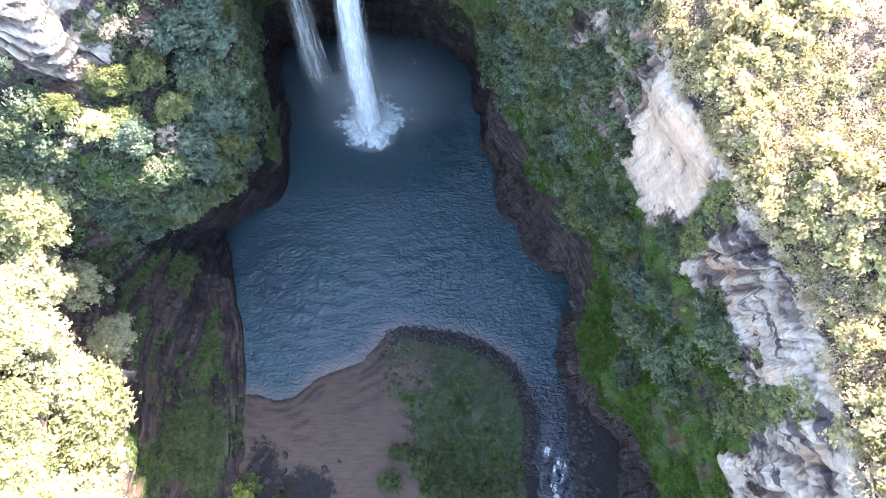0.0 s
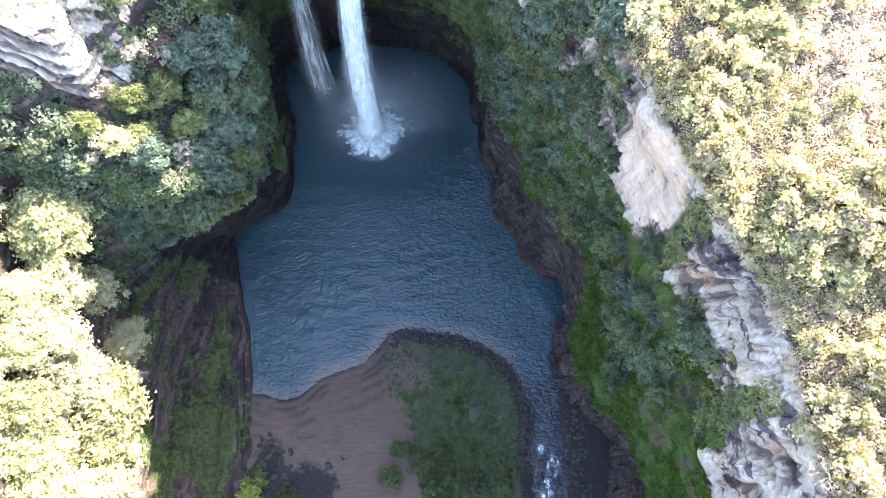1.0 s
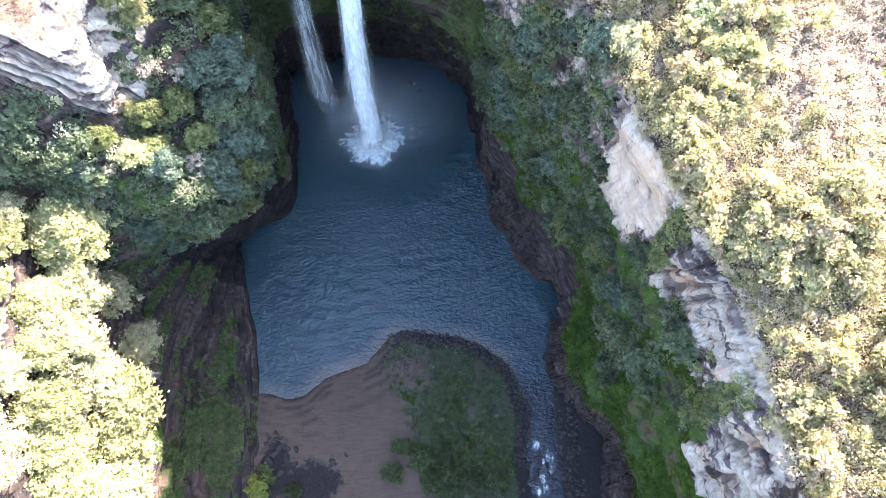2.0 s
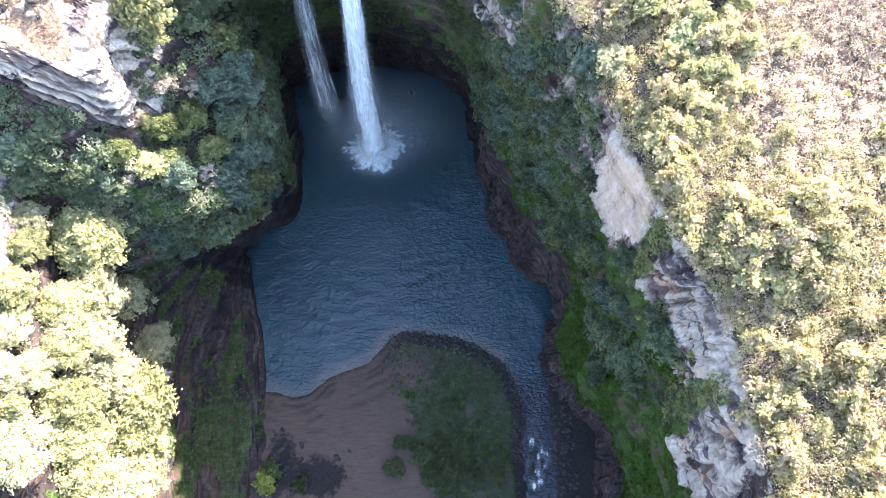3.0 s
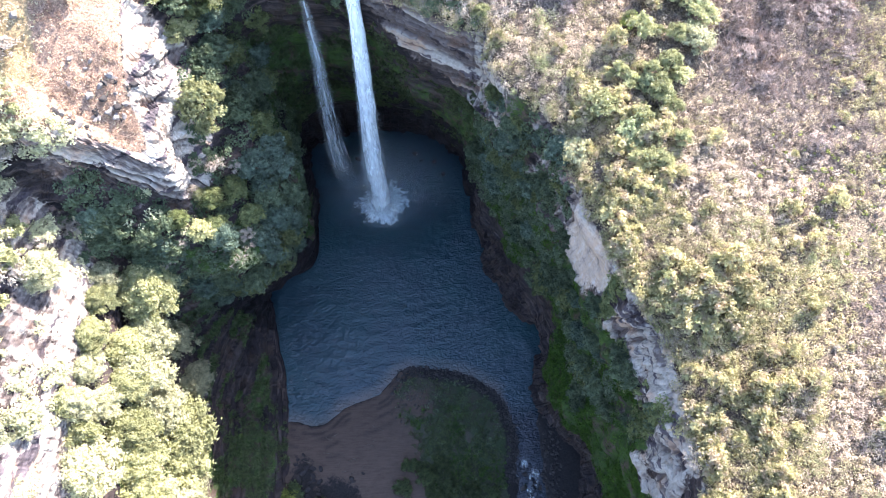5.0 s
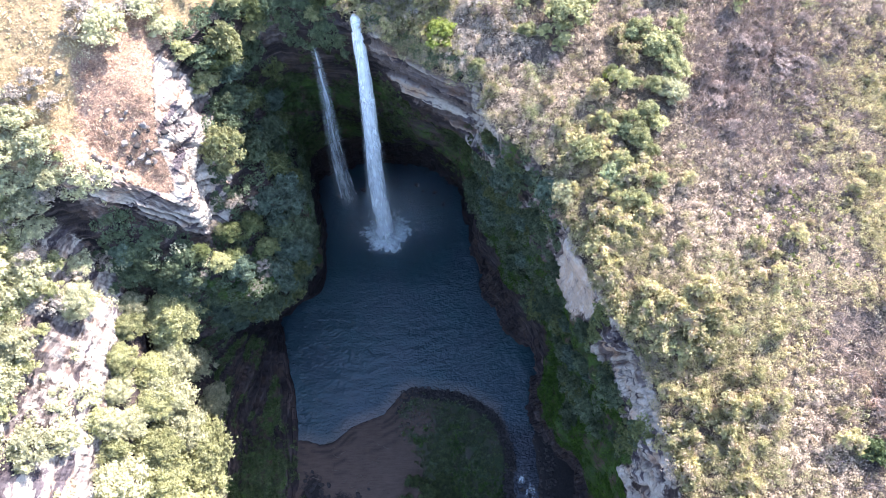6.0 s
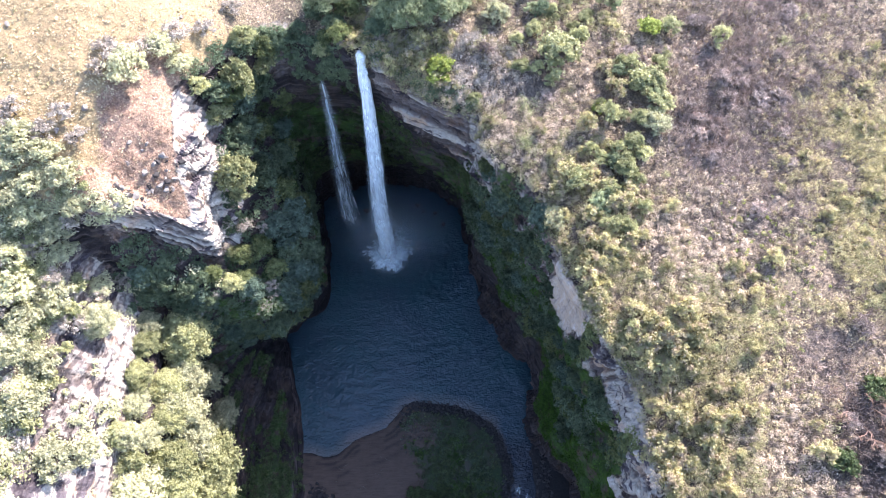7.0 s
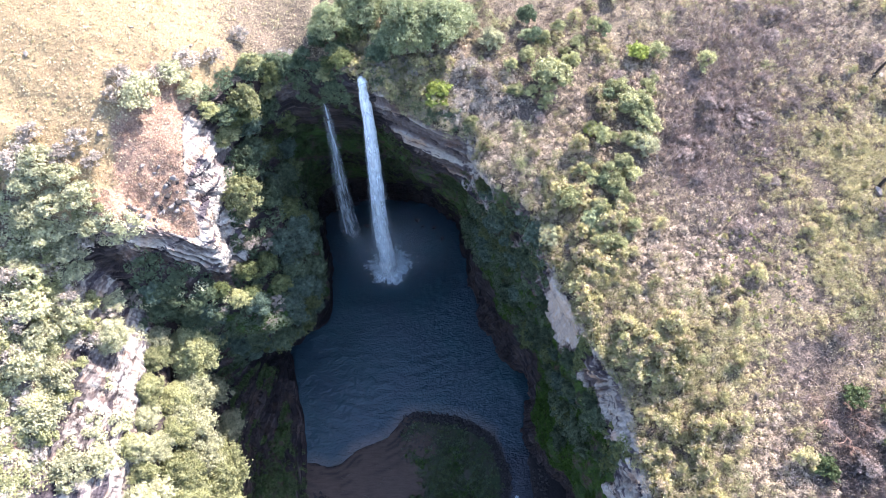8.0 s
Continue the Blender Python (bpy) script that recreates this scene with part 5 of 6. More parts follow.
def spots(count, weight, seed):
    """Places on the gorge's surface, chosen by area and by a weight for each grid point, with their normals."""
    r = np.random.default_rng(seed)
    g = GRID
    e1, e2 = g[1:, :-1] - g[:-1, :-1], g[:-1, 1:] - g[:-1, :-1]
    area = np.linalg.norm(np.cross(e1, e2), axis=2)
    w = (area * weight.reshape(NU, NV)[:-1, :-1]).ravel()
    pick = r.choice(len(w), count, p=w / w.sum())
    i, j = np.unravel_index(pick, area.shape)
    a, b = r.random(count)[:, None], r.random(count)[:, None]
    p = (g[i, j] * (1 - a) * (1 - b) + g[i + 1, j] * a * (1 - b) + g[i, j + 1] * (1 - a) * b + g[i + 1, j + 1] * a * b)
    n = NRM[i, j]
    return p, n


def thicket(name, label, category, places, normals, radius, per, size, mat, seed, up=0.5, droop=0.55, high=0.8):
    """Many low plants as one growth: dome-shaped clumps of leaves."""
    r = np.random.default_rng(seed)
    n = len(places)
    rad = radius * r.uniform(0.5, 1.5, n)
    axis = normals * (1 - up) + np.array((0, 0, up))
    axis /= np.linalg.norm(axis, axis=1)[:, None]
    d = ball_points(n * per, r).reshape(n, per, 3)
    dot = (d * axis[:, None, :]).sum(2, keepdims=True)
    d = np.where(dot < 0, d - 2 * dot * axis[:, None, :], d)
    dot = np.abs(dot)
    reach = rad[:, None, None] * r.uniform(0.35, 1.0, (n, per, 1)) ** 0.6
    pts = places[:, None, :] + (d + axis[:, None, :] * dot * (high - 1)) * reach
    v, f = leaf_cloud(pts.reshape(-1, 3), (d * 0.8 + axis[:, None, :] * 0.5).reshape(-1, 3), size, r, droop)
    return tagged(new(name, mesh_of(name, v, f, mat)), label, category, kind="stuff")


def tufts(name, label, category, places, normals, height, per, mat, seed, wide=0.05, splay=0.5):
    """Grass: tufts of narrow blades."""
    r = np.random.default_rng(seed)
    n = len(places)
    h = (height * r.uniform(0.5, 1.5, n))[:, None, None]
    d = r.normal(0, splay, (n, per, 3)) + np.array((0, 0, 1.0))
    d /= np.linalg.norm(d, axis=2, keepdims=True)
    base = places[:, None, :] + r.normal(0, 0.09, (n, per, 3)) * (1, 1, 0.1) * height * 2
    side = np.cross(d, r.normal(0, 1, (n, per, 3)))
    side /= np.linalg.norm(side, axis=2, keepdims=True) + 1e-9
    w = side * wide
    tip = base + d * h
    v = np.stack([base - w, base + w, tip + w * 0.3, tip - w * 0.3], 2).reshape(-1, 3)
    return tagged(new(name, mesh_of(name, v, np.arange(len(v)).reshape(-1, 4), mat)), label, category, kind="stuff")


px, py = GRID[:, :, 0].ravel(), GRID[:, :, 1].ravel()
seen = (px > -95) & (px < 95) & (py > -14) & (py < 100)
clumpy = fbm(GRID.reshape(-1, 3) / 5.0, 3, 61)
bare = burnt


def zone(*spots_):
    """How far a place lies in the patches (x, y, reach in x, reach in y, amount)."""
    return sum(a * np.exp(-(((px - cx) / rx) ** 2 + ((py - cy) / ry) ** 2)) for cx, cy, rx, ry, a in spots_)


stub_zone = np.clip(zone((41, 34, 7, 6, 1.0), (47, 31, 6, 5, 0.8), (72, 70, 10, 12, 1.0), (47, 12, 4, 5, 0.6)) * (1 + 0.8 * clumpy), 0, 1)
brush_zone = np.clip(zone((48, 60, 9, 12, 1.0), (42, 47, 5, 7, 0.9), (56, 50, 6, 8, 0.7), (53, 4, 6, 8, 0.9), (58, 72, 9, 8, 0.8), (66, 22, 8, 10, 0.5)), 0, 1)
meadow_zone = np.clip(zone((65, 44, 9, 12, 1.0), (58, 27, 7, 7, 0.7), (38, 16, 8, 9, 0.6)), 0, 1)
puff_zone = np.clip(zone((38, 30, 8, 6, 1.0), (31, 34, 5, 5, 0.8), (18, 50, 10, 8, 1.0), (8, 59, 6, 5, 0.7), (44, 3, 6, 6, 0.9), (36, 64, 6, 6, 0.8)), 0, 1)
shrub_zone = np.clip(zone((20, 67, 4, 5, 1.0), (25, 71, 5, 3, 0.8), (30, 50, 4, 8, 0.8), (27, 38, 3, 6, 0.9), (35, 57, 2.5, 6, 1.0), (33, 64, 3, 4, 0.5)), 0, 1)
plateau_e = seen * ramp(vv, 5.82, 5.98) * (uu < 14.3)
plateau_w = seen * ramp(vv, 5.95, 6.2) * (uu > 14.7)
near_rim = 1 - ramp(vv + 0.35 * clumpy, 6.55, 7.15)
heath_w = plateau_e * (0.25 + 0.75 * near_rim) * (1 - 0.97 * ramp(bare, 0.1, 0.6)) * np.maximum(ramp(clumpy, -0.35, 0.15), 0.6 * near_rim) * (1 - 0.9 * stub_zone) * (1 - 0.8 * brush_zone)
p, n = spots(2600, plateau_e * (stub_zone + 0.04), 301)
thicket("tussocks", "dark burnt grass tussocks on bare ground", "grass", p, n, 0.36, 18, 0.13, LEAF_DEAD, 302, high=1.3)
p, n = spots(380, TINT.reshape(-1, 4)[:, 2] * seen * ramp(clumpy, -0.1, 0.2), 303)
thicket("dead_heath", "reddish dry scrub on the bare spur", "heath", p, n, 0.45, 40, 0.075, LEAF_RUST, 304, droop=1.0)


def stubble(name, label, places, high, size, mat, seed):
    """Short stalks and litter that roughen open ground."""
    r = np.random.default_rng(seed)
    q = places + np.array((0, 0, 1.0)) * (r.random((len(places), 1)) ** 2 * high)
    v, f = leaf_cloud(q, np.tile(np.array((0, 0, 0.6)), (len(q), 1)), size, r, 0.9)
    return tagged(new(name, mesh_of(name, v, f, mat)), label, "grass", kind="stuff")


bare_c = np.clip(bare, 0, 1)
stubble("grass_litter", "fine straw stalks over the open plateau", spots(9000, plateau_e * (0.35 + 0.65 * (1 - bare_c)), 311)[0], 0.4, 0.12, STRAW, 312)
stubble("grass_litter", "brown twigs and dead leaves over the open plateau", spots(12000, plateau_e * (0.3 + bare_c), 313)[0], 0.4, 0.11, LEAF_DEAD, 314)
stubble("grass_litter", "golden stubble on the western slope", spots(11000, plateau_w * window(uu, 14.7, 22, 0.5), 315)[0], 0.25, 0.15, STRAW, 316)
for k, q in enumerate(spots(230, heath_w * (0.2 + near_rim) * (1 - 0.6 * puff_zone) * (1 - 0.85 * np.clip(zone((17, 50, 12, 9, 1.0), (8, 60, 8, 6, 1.0)), 0, 1)), 201)[0]):
    plant("heath_bush", *q.tolist(), 1.0 + 1.1 * ((k * 0.618) % 1), "pale yellow-green heath bush on the plateau", "bush", "heath bushes on the plateau")
p, n = spots(2300, heath_w * (0.4 + 0.6 * near_rim) * (1 - 0.5 * puff_zone) * (1 - 0.7 * np.clip(zone((17, 50, 12, 9, 1.0), (8, 60, 8, 6, 1.0)), 0, 1)), 71)
thicket("heath", "dense olive and straw heath bushes on the plateau", "heath", p, n, 0.92, 120, 0.095, LEAF_HEATH, 72, high=1.4)
p, n = spots(1800, plateau_e * (puff_zone + 0.12 * heath_w), 321)
thicket("heath", "pale beige dry flower heads of low heath", "heath", p, n, 0.55, 56, 0.09, LEAF_PUFF, 322, high=1.6)
p, n = spots(5200, plateau_e * (brush_zone + 0.08), 323)
tufts("brushwood", "tangled purple-brown leafless brush on the plateau", "brush", p, n, 1.1, 9, LEAF_TWIG, 324, wide=0.045, splay=0.9)
p, n = spots(2800, plateau_e * meadow_zone * (1 - 0.7 * stub_zone) * ramp(clumpy, -0.4, 0.1), 325)
thicket("dry_grass", "yellow-green grass tufts on the plateau", "grass", p, n, 0.55, 36, 0.105, LEAF_MEADOW, 326, droop=0.8, high=1.6)
p, n = spots(900, plateau_e * zone((55.5, 2, 3.5, 5, 1.0), (60, -3, 5, 5, 0.8)), 329)
thicket("brushwood", "charred dark brush round a fallen dead tree", "brush", p, n, 0.6, 80, 0.12, LEAF_CHAR, 330, droop=1.0, high=1.2)
p, n = spots(90, plateau_e * zone((50, 28, 7, 6, 1.0), (44, 34, 4, 4, 0.7)), 327)
thicket("scrub", "small bright green shoots on the burnt ground", "scrub", p, n, 0.34, 26, 0.13, LEAF_BRIGHT, 328)
for k, q in enumerate(spots(70, plateau_e * (brush_zone + 0.25 * zone((20, 58, 10, 8, 1.0), (60, 60, 14, 14, 0.5))), 211)[0]):
    plant("brush_shrub", *q.tolist(), 0.8 + 1.3 * ((k * 0.618) % 1), "tangled leafless brown shrub on burnt ground", "shrub", "leafless shrubs on the plateau")
for k, q in enumerate(spots(60, plateau_e * (meadow_zone + 0.4 * puff_zone), 213)[0]):
    plant("heath_bush", *q.tolist(), 0.6 + 0.8 * ((k * 0.618) % 1), "low yellow-green bush in the open grass", "bush", "low bushes in the grass")
for k, q in enumerate(spots(50, plateau_e * shrub_zone, 203)[0]):
    plant(("bush", "small_lit", "bush", "grey_shrub")[k % 4 if k % 8 != 7 else 1], *q.tolist(), 0.8 + 1.2 * ((k * 0.618) % 1), "leafy green shrub in a row across the plateau", "bush", "green shrubs on the plateau")
p, n = spots(300, heath_w * ramp(clumpy, 0.0, 0.3), 73)
thicket("heath", "yellow-green heath shrubs on the plateau", "heath", p, n, 1.1, 170, 0.10, LEAF_OLIVE, 74, high=1.2)
p, n = spots(2300, plateau_e * (1 - 0.8 * stub_zone) * (0.15 + np.clip(bare, 0, 1) + 0.8 * window(px, 8, 36, 4) * ramp(py, 34, 42)), 171)
thicket("dead_heath", "leafless purple-brown heath and burnt twigs on the plateau", "heath", p, n, 0.7, 34, 0.12, LEAF_DEAD, 172, droop=1.0, high=1.2)
p, n = spots(5600, plateau_e * (1 - 0.85 * stub_zone) * (1 - 0.7 * brush_zone) * (1 - 0.6 * np.clip(bare, 0, 1)) * (1 - 0.5 * near_rim) * (1 - 0.8 * window(px, 8, 36, 4) * ramp(py, 34, 42)) * ramp(clumpy, -0.45, 0.25), 75)
thicket("dry_grass", "straw-coloured dry grass tufts on the plateau", "grass", p, n, 0.5, 30, 0.105, STRAW, 76, droop=0.8, high=1.7)
p, n = spots(1500, plateau_w * window(uu, 15.5, 21, 0.5) * ramp(clumpy, -0.3, 0.2) * ramp(vv, 6.6, 7.0), 331)
thicket("dry_grass", "golden grass tufts on the western slope", "grass", p, n, 0.34, 18, 0.10, STRAW, 332, droop=0.8, high=1.3)
p, n = spots(420, plateau_w * window(uu, 15.5, 21, 0.5) * ramp(vv, 6.7, 7.2), 333)
thicket("scrub", "small yellow-green shoots in the golden grass", "scrub", p, n, 0.28, 20, 0.11, LEAF_MEADOW, 334)
p, n = spots(4000, plateau_w * window(uu, 14.7, 22, 0.5), 77)
tufts("dry_grass", "short golden dry grass on the slope", "grass", p, n, 0.22, 6, STRAW, 78, splay=1.0)
slab = 1 - 0.95 * np.clip(1.3 * zone((-51, 21.5, 4.6, 7.5, 1.0), (-53.3, 36, 1.6, 3.0, 1.0), (-50.5, 32, 1.6, 3.0, 1.0), (-55, 4, 5, 3, 0.8)), 0, 1)
p, n = spots(2100, slab * (plateau_w * ramp(uu, 20.5, 21.6) + seen * window(uu, 20.5, 26, 0.4) * window(vv, 4.6, 6.5, 0.3) * ramp(clumpy, -0.1, 0.3)), 79)
thicket("scrub", "grey-green and olive scrub among pale rocks", "scrub", p, n, 0.9, 80, 0.19, LEAF_GREY, 80)
p, n = spots(420, slab * plateau_w * ramp(uu, 20.8, 21.8) * ramp(clumpy, -0.05, 0.2), 81)
thicket("scrub", "olive scrub on the western slope", "scrub", p, n, 1.3, 130, 0.2, LEAF_OLIVE, 82)
slope_e = seen * window(uu, 4.4, 11, 0.3) * window(vv, 2.3, 4.3, 0.3)
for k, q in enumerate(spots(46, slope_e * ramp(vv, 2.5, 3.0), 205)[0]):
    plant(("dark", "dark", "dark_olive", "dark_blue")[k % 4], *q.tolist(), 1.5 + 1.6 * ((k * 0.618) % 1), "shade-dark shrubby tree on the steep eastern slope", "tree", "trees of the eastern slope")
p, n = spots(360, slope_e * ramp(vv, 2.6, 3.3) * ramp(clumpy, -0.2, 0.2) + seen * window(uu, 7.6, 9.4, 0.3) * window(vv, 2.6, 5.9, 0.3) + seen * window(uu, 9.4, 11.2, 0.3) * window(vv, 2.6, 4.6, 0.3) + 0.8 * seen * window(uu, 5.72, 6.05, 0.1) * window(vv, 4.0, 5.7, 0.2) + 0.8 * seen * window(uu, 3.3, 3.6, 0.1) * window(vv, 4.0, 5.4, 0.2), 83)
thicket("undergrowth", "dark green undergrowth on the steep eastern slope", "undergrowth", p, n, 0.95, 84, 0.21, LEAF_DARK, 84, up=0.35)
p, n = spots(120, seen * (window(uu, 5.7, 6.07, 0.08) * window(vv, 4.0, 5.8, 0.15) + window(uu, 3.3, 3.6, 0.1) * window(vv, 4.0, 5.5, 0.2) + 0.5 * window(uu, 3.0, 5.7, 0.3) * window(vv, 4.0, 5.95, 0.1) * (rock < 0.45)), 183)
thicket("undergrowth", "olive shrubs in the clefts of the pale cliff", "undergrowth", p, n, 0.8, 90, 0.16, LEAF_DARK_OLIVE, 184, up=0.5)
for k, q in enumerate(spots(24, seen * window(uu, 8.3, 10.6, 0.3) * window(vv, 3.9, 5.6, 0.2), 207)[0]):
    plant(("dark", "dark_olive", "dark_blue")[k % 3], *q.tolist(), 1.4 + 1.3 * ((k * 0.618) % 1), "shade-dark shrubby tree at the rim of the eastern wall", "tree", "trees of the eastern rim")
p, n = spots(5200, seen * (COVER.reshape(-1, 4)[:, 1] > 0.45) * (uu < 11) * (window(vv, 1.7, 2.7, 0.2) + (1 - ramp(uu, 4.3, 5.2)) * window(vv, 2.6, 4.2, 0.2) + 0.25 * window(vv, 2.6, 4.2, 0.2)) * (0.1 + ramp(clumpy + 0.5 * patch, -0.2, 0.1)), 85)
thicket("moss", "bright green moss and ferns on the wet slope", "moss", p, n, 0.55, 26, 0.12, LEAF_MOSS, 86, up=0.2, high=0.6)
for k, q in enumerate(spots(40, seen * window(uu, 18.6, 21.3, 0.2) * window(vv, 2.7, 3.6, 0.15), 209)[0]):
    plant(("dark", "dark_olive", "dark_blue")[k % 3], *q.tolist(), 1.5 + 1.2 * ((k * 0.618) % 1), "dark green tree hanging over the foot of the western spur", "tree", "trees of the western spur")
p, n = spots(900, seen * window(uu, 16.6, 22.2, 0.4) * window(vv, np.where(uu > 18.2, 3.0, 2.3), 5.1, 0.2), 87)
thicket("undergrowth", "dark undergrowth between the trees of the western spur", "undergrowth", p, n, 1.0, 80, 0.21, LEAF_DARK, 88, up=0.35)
p, n = spots(2600, seen * (COVER.reshape(-1, 4)[:, 1] > 0.45) * (uu > 20) * window(vv, 1.3, 4.2, 0.2), 89)
thicket("moss", "dull green plants on the ledges of the western wall", "moss", p, n, 0.5, 28, 0.12, LEAF_LEDGE, 90, up=0.3, high=0.6)
p, n = spots(420, seen * window(uu, 23.4, 26.5, 0.4) * window(vv, 1.1, 2.4, 0.5) * ramp(clumpy, -0.25, 0.1), 97)
thicket("moss", "fresh green grass at the foot of the western wall", "moss", p, n, 0.6, 40, 0.15, LEAF_LEDGE, 98, up=0.3, high=0.5)
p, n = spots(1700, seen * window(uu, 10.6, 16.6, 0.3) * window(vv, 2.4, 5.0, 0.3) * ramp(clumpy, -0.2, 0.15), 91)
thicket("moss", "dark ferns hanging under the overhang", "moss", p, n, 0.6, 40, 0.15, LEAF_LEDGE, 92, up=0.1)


p, n = spots(420, seen * (window(uu, 11.2, 16.8, 0.2) * window(vv, 5.97, 6.3, 0.06) + 1.3 * window(uu, 14.25, 16.8, 0.1) * window(vv, 5.1, 6.2, 0.15) * ramp(clumpy, -0.15, 0.1)) * (np.abs(px + 11) > 1.6), 93)
thicket("undergrowth", "dark shrubs fringing the lip of the falls", "undergrowth", p, n, 0.75, 90, 0.17, LEAF_DARK, 94, up=0.6)
p, n = spots(300, plateau_e * window(uu, 10.8, 14.3, 0.2) * window(vv, 6.1, 7.0, 0.2), 95)
thicket("heath", "dry brown shrubs above the falls", "heath", p, n, 0.9, 80, 0.13, LEAF_BARE, 96)

# ---- gravel bar: scrub, pebbles, rocks, driftwood ----
def bar_spots(count, keep, seed):
    r = np.random.default_rng(seed)
    x, y = r.uniform(-30, 24, count * 8), r.uniform(-14, 27, count * 8)
    z, d = bar_height(x, y)
    q = np.stack([x, y, z], 1)
    ok = np.flatnonzero((r.random(len(x)) < keep(x, y, z, d, q)))[:count]
    return q[ok]


def scrubby(x, y, z, d, q):
    return ramp(x + 0.35 * (y - 12) + 3.0 * fbm(q / 6, 3, 47), -6.0, -3.0) * ramp(d, 0.9, 2.2) * ramp(fbm(q / 2.2, 3, 65), -0.5, 0.0) * (1 - np.exp(-(((x + 3.5) / 3.6) ** 2 + ((y - 17.5) / 3.0) ** 2)))


UPRIGHT = np.array((0, 0, 1.0))
q = bar_spots(3600, lambda x, y, z, d, q: scrubby(x, y, z, d, q) * (0.12 + np.exp(-(((x - 1) / 7) ** 2 + ((y - 4) / 9) ** 2))), 101)
thicket("scrub", "low green plants covering the gravel bar", "scrub", q, np.tile(UPRIGHT, (len(q), 1)), 0.32, 22, 0.11, LEAF_LEDGE, 102, high=0.5)
q = bar_spots(2600, lambda x, y, z, d, q: scrubby(x, y, z, d, q) * ramp(fbm(q / 2.6, 3, 68), -0.2, 0.15), 111)
thicket("scrub", "dull grey-green creeping plants on the gravel bar", "scrub", q, np.tile(UPRIGHT, (len(q), 1)), 0.28, 20, 0.10, LEAF_DARK, 112, high=0.4)
q = bar_spots(700, lambda x, y, z, d, q: scrubby(x, y, z, d, q) * (y < 17) * ramp(fbm(q / 4, 3, 67), 0.0, 0.2), 103)
thicket("scrub", "fresh green plants on the gravel bar", "scrub", q, np.tile(UPRIGHT, (len(q), 1)), 0.36, 30, 0.11, LEAF_MOSS, 104, high=0.6)


def stones(name, label, places, size, mat, seed, kind="stuff"):
    """Rounded stones, each an uneven block with bevelled corners."""
    r = np.random.default_rng(seed)
    n = len(places)
    ang = np.linspace(0, 2 * math.pi, 6, endpoint=False)
    ring = np.stack([np.cos(ang), np.sin(ang)], 1)
    shape = np.concatenate([np.column_stack([ring * 0.75, np.full(6, -0.35)]), np.column_stack([ring, np.full(6, 0.1)]), np.column_stack([ring * 0.55, np.full(6, 0.5)])])
    v = shape[None] * (1 + r.normal(0, 0.14, (n, 18, 1))) * (size * r.uniform(0.45, 1.6, (n, 1, 1))) * r.uniform(0.7, 1.25, (n, 1, 3))
    turn = r.uniform(0, 2 * math.pi, n)
    c, s_ = np.cos(turn)[:, None], np.sin(turn)[:, None]
    v = np.stack([v[:, :, 0] * c - v[:, :, 1] * s_, v[:, :, 0] * s_ + v[:, :, 1] * c, v[:, :, 2]], 2) + places[:, None, :]
    f = []
    for k in range(6):
        j = (k + 1) % 6
        f += [(k, j, 6 + j, 6 + k), (6 + k, 6 + j, 12 + j, 12 + k)]
    f += [(12, 13, 14, 15), (12, 15, 16, 17)]
    f = np.array(f)
    faces = (np.arange(n) * 18)[:, None, None] + f[None]
    return tagged(new(name, mesh_of(name, v.reshape(-1, 3), faces.reshape(-1, 4), mat)), label, "stones", kind=kind)


q = bar_spots(2200, lambda x, y, z, d, q: window(d, -0.6, 1.9, 0.5) * ramp(x, -9, -5) * (y > 2), 105)
stones("pebbles", "dark wet stones along the water's edge", q, 0.22, STONE_DARK, 106)
q = bar_spots(1100, lambda x, y, z, d, q: np.exp(-(((x + 3.5) / 3.2) ** 2 + ((y - 17.5) / 2.6) ** 2)), 107)
stones("pebbles", "grey-brown cobbles on the bare sand", q, 0.20, stone_material("dry_cobble", (0.06, 0.048, 0.04), (0.15, 0.122, 0.10)), 108)
q = bar_spots(700, lambda x, y, z, d, q: window(x, 19.5, 25, 1) * (y < 15) * (z > 0.1), 109)
stones("pebbles", "dark broken rock on the eastern bank", q, 0.3, STONE_DARK, 110)


def boulder(seed, size, mat, squash=0.7):
    """A rock with flat broken sides and worn edges."""
    bm = bmesh.new()
    bmesh.ops.create_icosphere(bm, subdivisions=3, radius=1)
    r = np.random.default_rng(seed)
    cuts = [(ball_points(1, r)[0], r.uniform(0.35, 0.75)) for _ in range(13)]
    for v in bm.verts:
        c = np.array(v.co)
        for nrm, dist in cuts:
            over = c @ nrm - dist
            if over > 0:
                c = c - nrm * over * 0.92
        c = c * (1 + 0.06 * noise.noise(Vector(c * 2.5) + Vector((seed, 0, 0))))
        v.co = (c[0] * size, c[1] * size * 0.8, c[2] * size * squash)
    me = bpy.data.meshes.new("boulder")
    bm.to_mesh(me)
    bm.free()
    me.materials.append(mat)
    return me


ROCKS = {m: [boulder(k + o, 1.0, mt) for k in range(4)] for m, mt, o in (("dark", STONE_DARK, 0), ("pale", STONE_PALE, 10))}


def set_rock(kind, x, y, z, size, label, snap=True):
    k = int(abs(x * 13 + y * 7)) % 4
    ob = new("boulder", ROCKS[kind][k])
    if snap:
        x, y, z = GROUND_TREE.find_nearest((x, y, z))[0]
    ob.matrix_basis = Matrix.Translation((x, y, z + size * 0.12)) @ pose(0, 0, 0, 0, 0, x * 77 + y * 31) @ Matrix.Diagonal((size, size, size, 1))
    return tagged(ob, label, "rock")


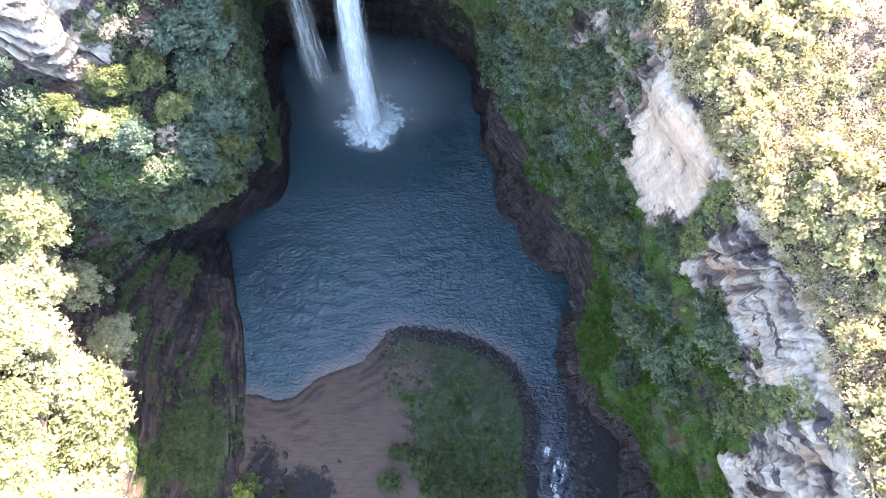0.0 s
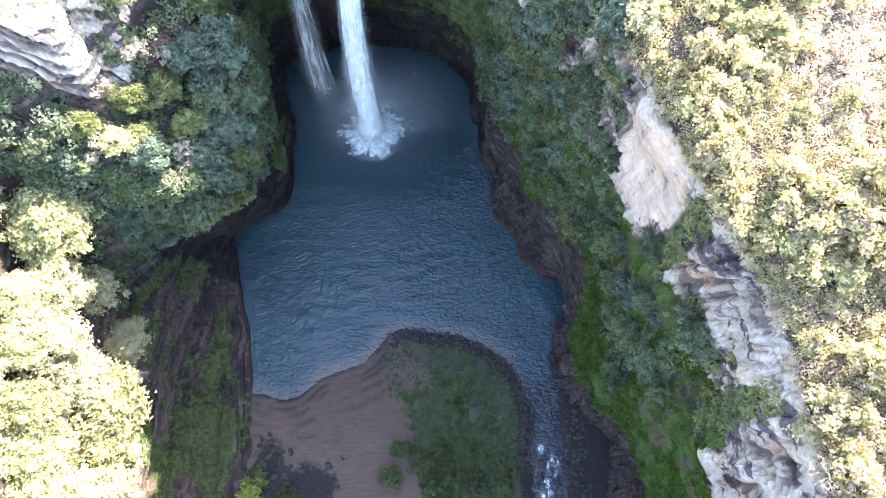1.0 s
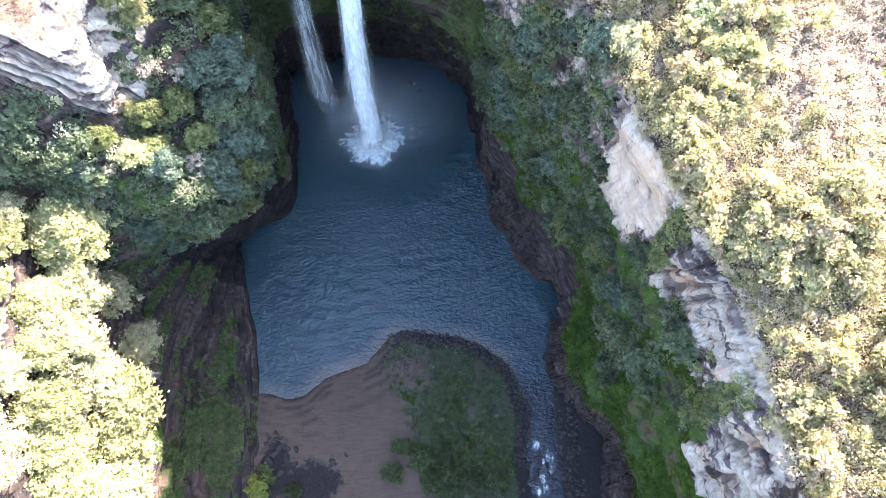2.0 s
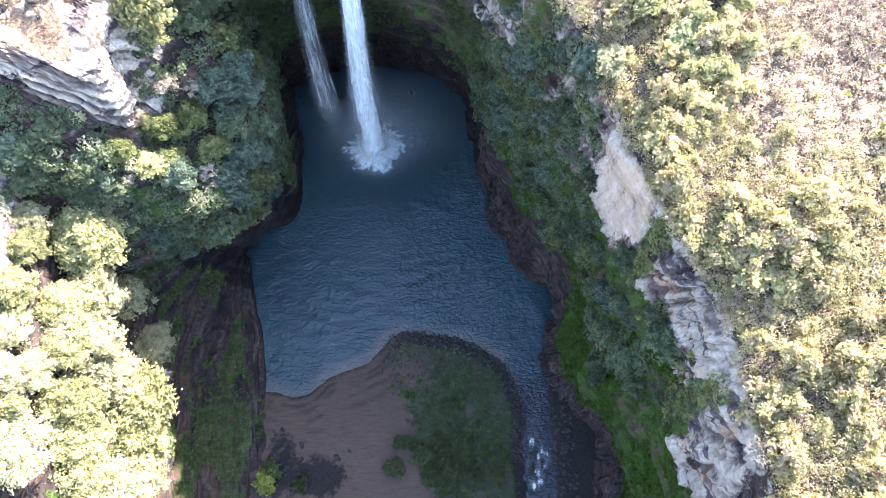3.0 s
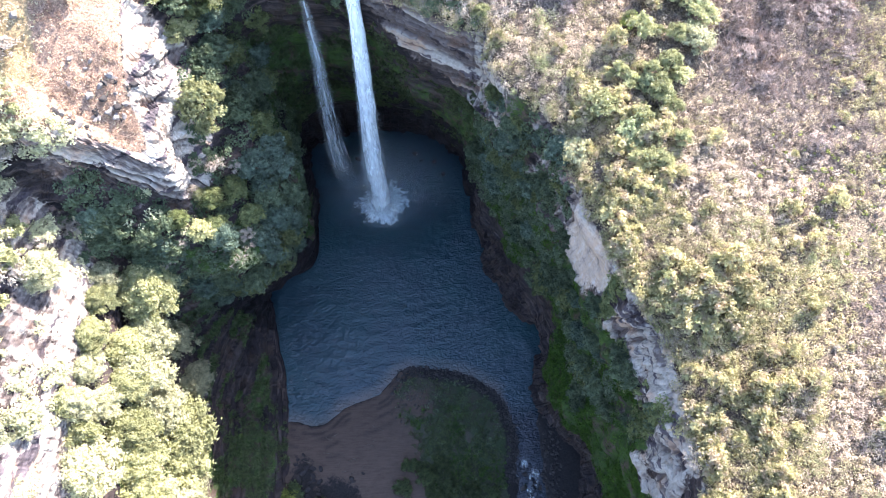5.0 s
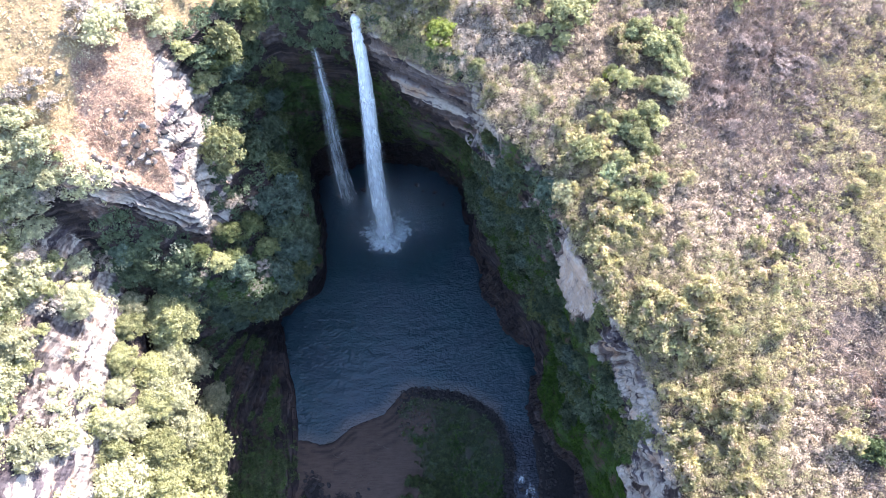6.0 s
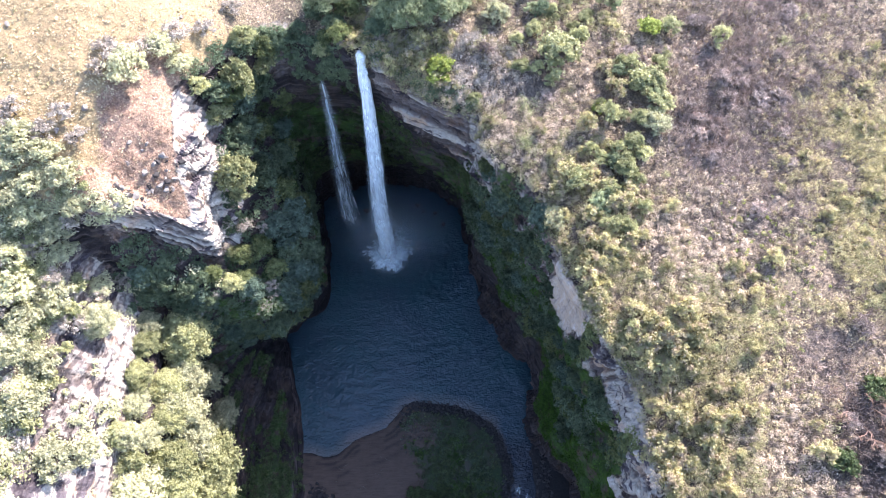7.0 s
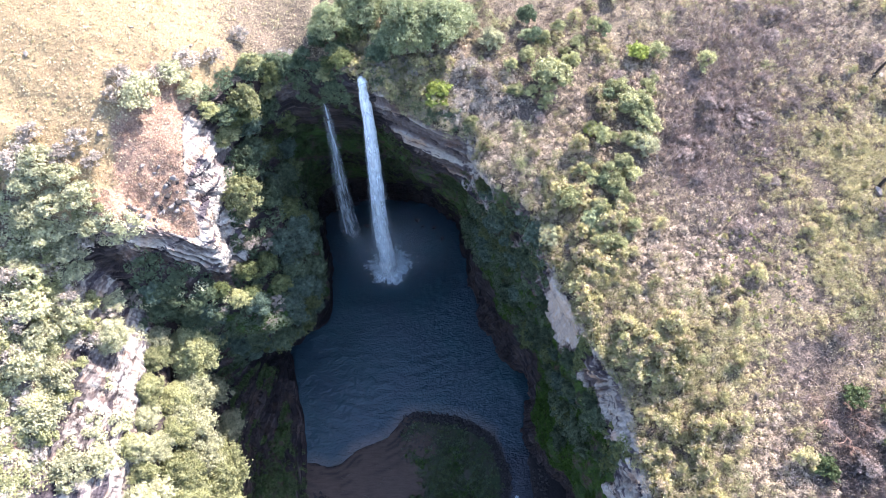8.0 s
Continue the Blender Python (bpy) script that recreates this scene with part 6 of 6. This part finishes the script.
for x, y, size in ((-15.8, 3.6, 0.9), (-13.6, 4.4, 0.5), (-24.6, 5.6, 1.0), (-25.6, 3.6, 1.2), (-23.0, 4.2, 0.8), (-24.0, 2.0, 1.1), (-22.2, 1.8, 0.7), (-26.4, 6.4, 0.8), (-20.8, 0.2, 1.0), (-25.2, 8.2, 0.6), (15.9, 8.0, 0.55), (17.0, 3.6, 0.8), (16.6, 1.2, 0.9), (19.6, 1.0, 0.7)):
    set_rock("dark", x, y, max(0.0, float(bar_height(np.array([x]), np.array([y]))[0][0])), size, "dark wet boulder at the edge of the gravel bar", False)
for x, y, size in ((-3.4, 75.8, 1.0), (-1.8, 74.0, 0.6), (1.2, 73.4, 0.8), (3.2, 70.0, 0.7), (-16.6, 74.6, 1.2), (-22.5, 73.0, 1.3)):
    set_rock("dark", x, y, 0.0, size, "wet rock standing out of the pool", False)
for x, y, z, size in ((-49.9, 51.3, 70.5, 1.3), (-53.2, 48.6, 69.5, 0.9), (-38.7, 70.0, 68.0, 0.8), (-61.6, 64.1, 75, 0.8), (-47.2, 71.1, 72, 0.6), (-51.0, 54.0, 71, 0.5), (53.2, 23.4, 60, 0.8), (76.2, 62.6, 64, 1.3), (69.2, 41.2, 62, 1.3), (-43.5, 47.5, 66, 0.9), (-41.0, 46.5, 62, 1.1), (-41.8, 48.6, 64, 0.8), (-42.6, 45.4, 61, 1.2), (-40.2, 48.0, 62, 0.7), (-44.6, 46.0, 63, 0.8), (-39.6, 44.8, 58, 1.0), (-13.2, 67.4, 64.5, 1.6), (-8.8, 67.0, 64.0, 1.4), (-14.8, 68.6, 64.0, 1.2)):
    set_rock("pale", x, y, z, size * 0.75, "pale angular boulder on dry ground")
# Dark boulders added at the lip; their colour stands for shade in clefts.
for x, y, z, size in ((-12.9, 66.6, 62.5, 1.5), (-9.3, 66.2, 61.5, 1.5), (-13.4, 66.9, 60.0, 1.2), (-8.8, 65.6, 59.5, 1.1)):
    set_rock("dark", x, y, z, size, "dark rock added for the shaded cleft beside the falls")
rim_r = np.random.default_rng(141)
for k in range(34):
    t = rim_r.uniform(0, 1)
    x, y, z = (-39.5 - 8.5 * max(t - 0.45, 0) / 0.55, 50 - 8 * min(t / 0.45, 1), 60.5)
    set_rock("pale" if k % 3 else "dark", x + rim_r.normal(0, 1.1), y + rim_r.normal(0, 0.9), z, rim_r.uniform(0.35, 0.95), "angular block on the broken edge of the spur")
rocks_r = np.random.default_rng(131)
for k in range(15):
    x, y, size = rocks_r.uniform(-26.5, -21), rocks_r.uniform(-3, 8), rocks_r.uniform(0.4, 1.0)
    set_rock("dark", x, y, max(0.0, float(bar_height(np.array([x]), np.array([y]))[0][0])), size, "dark wet rock in the gully beside the sand", False)
rng2 = np.random.default_rng(121)
for k in range(16):
    x, y = rng2.uniform(-25, -9), rng2.uniform(4, 13)
    z = float(bar_height(np.array([x]), np.array([y]))[0][0])
    v, f = limb((0, 0, 0.05), (rng2.uniform(0.6, 1.8) * (1 if k % 2 else -1), rng2.uniform(0.2, 1.0), 0.1), 0.11, 0.04, rng2, 0.12)
    ob = new("driftwood", mesh_of("driftwood", v, f, BARK, True))
    ob.matrix_basis = Matrix.Translation((x, y, z))
    tagged(ob, "dark stick of driftwood on the sand", "driftwood", "driftwood on the sand")

# the stream above the lip
sy = np.linspace(66.2, 96, 60)
sx = -11 + 0.9 * np.sin((sy - 66) * 0.16) * np.clip((sy - 68) / 8, 0, 1)
rows_ = []
for side in (-0.9, -0.3, 0.3, 0.9):
    rows_.append(np.stack([sx + side * 0.75, sy, 64.4 + 0.03 * (sy - 66) + 0.05 * np.sin(sy * 3 + side)], 1))
i_ = np.arange(59)
stream = mesh_of("stream", np.concatenate(rows_), np.concatenate([np.stack([c * 60 + i_, c * 60 + 60 + i_, c * 60 + 61 + i_, c * 60 + i_ + 1], 1) for c in range(3)]), WATER, True)
paint(stream, "depth", np.ones((240, 4)))
tagged(new("stream", stream), "narrow dark stream above the falls", "stream", kind="structure")
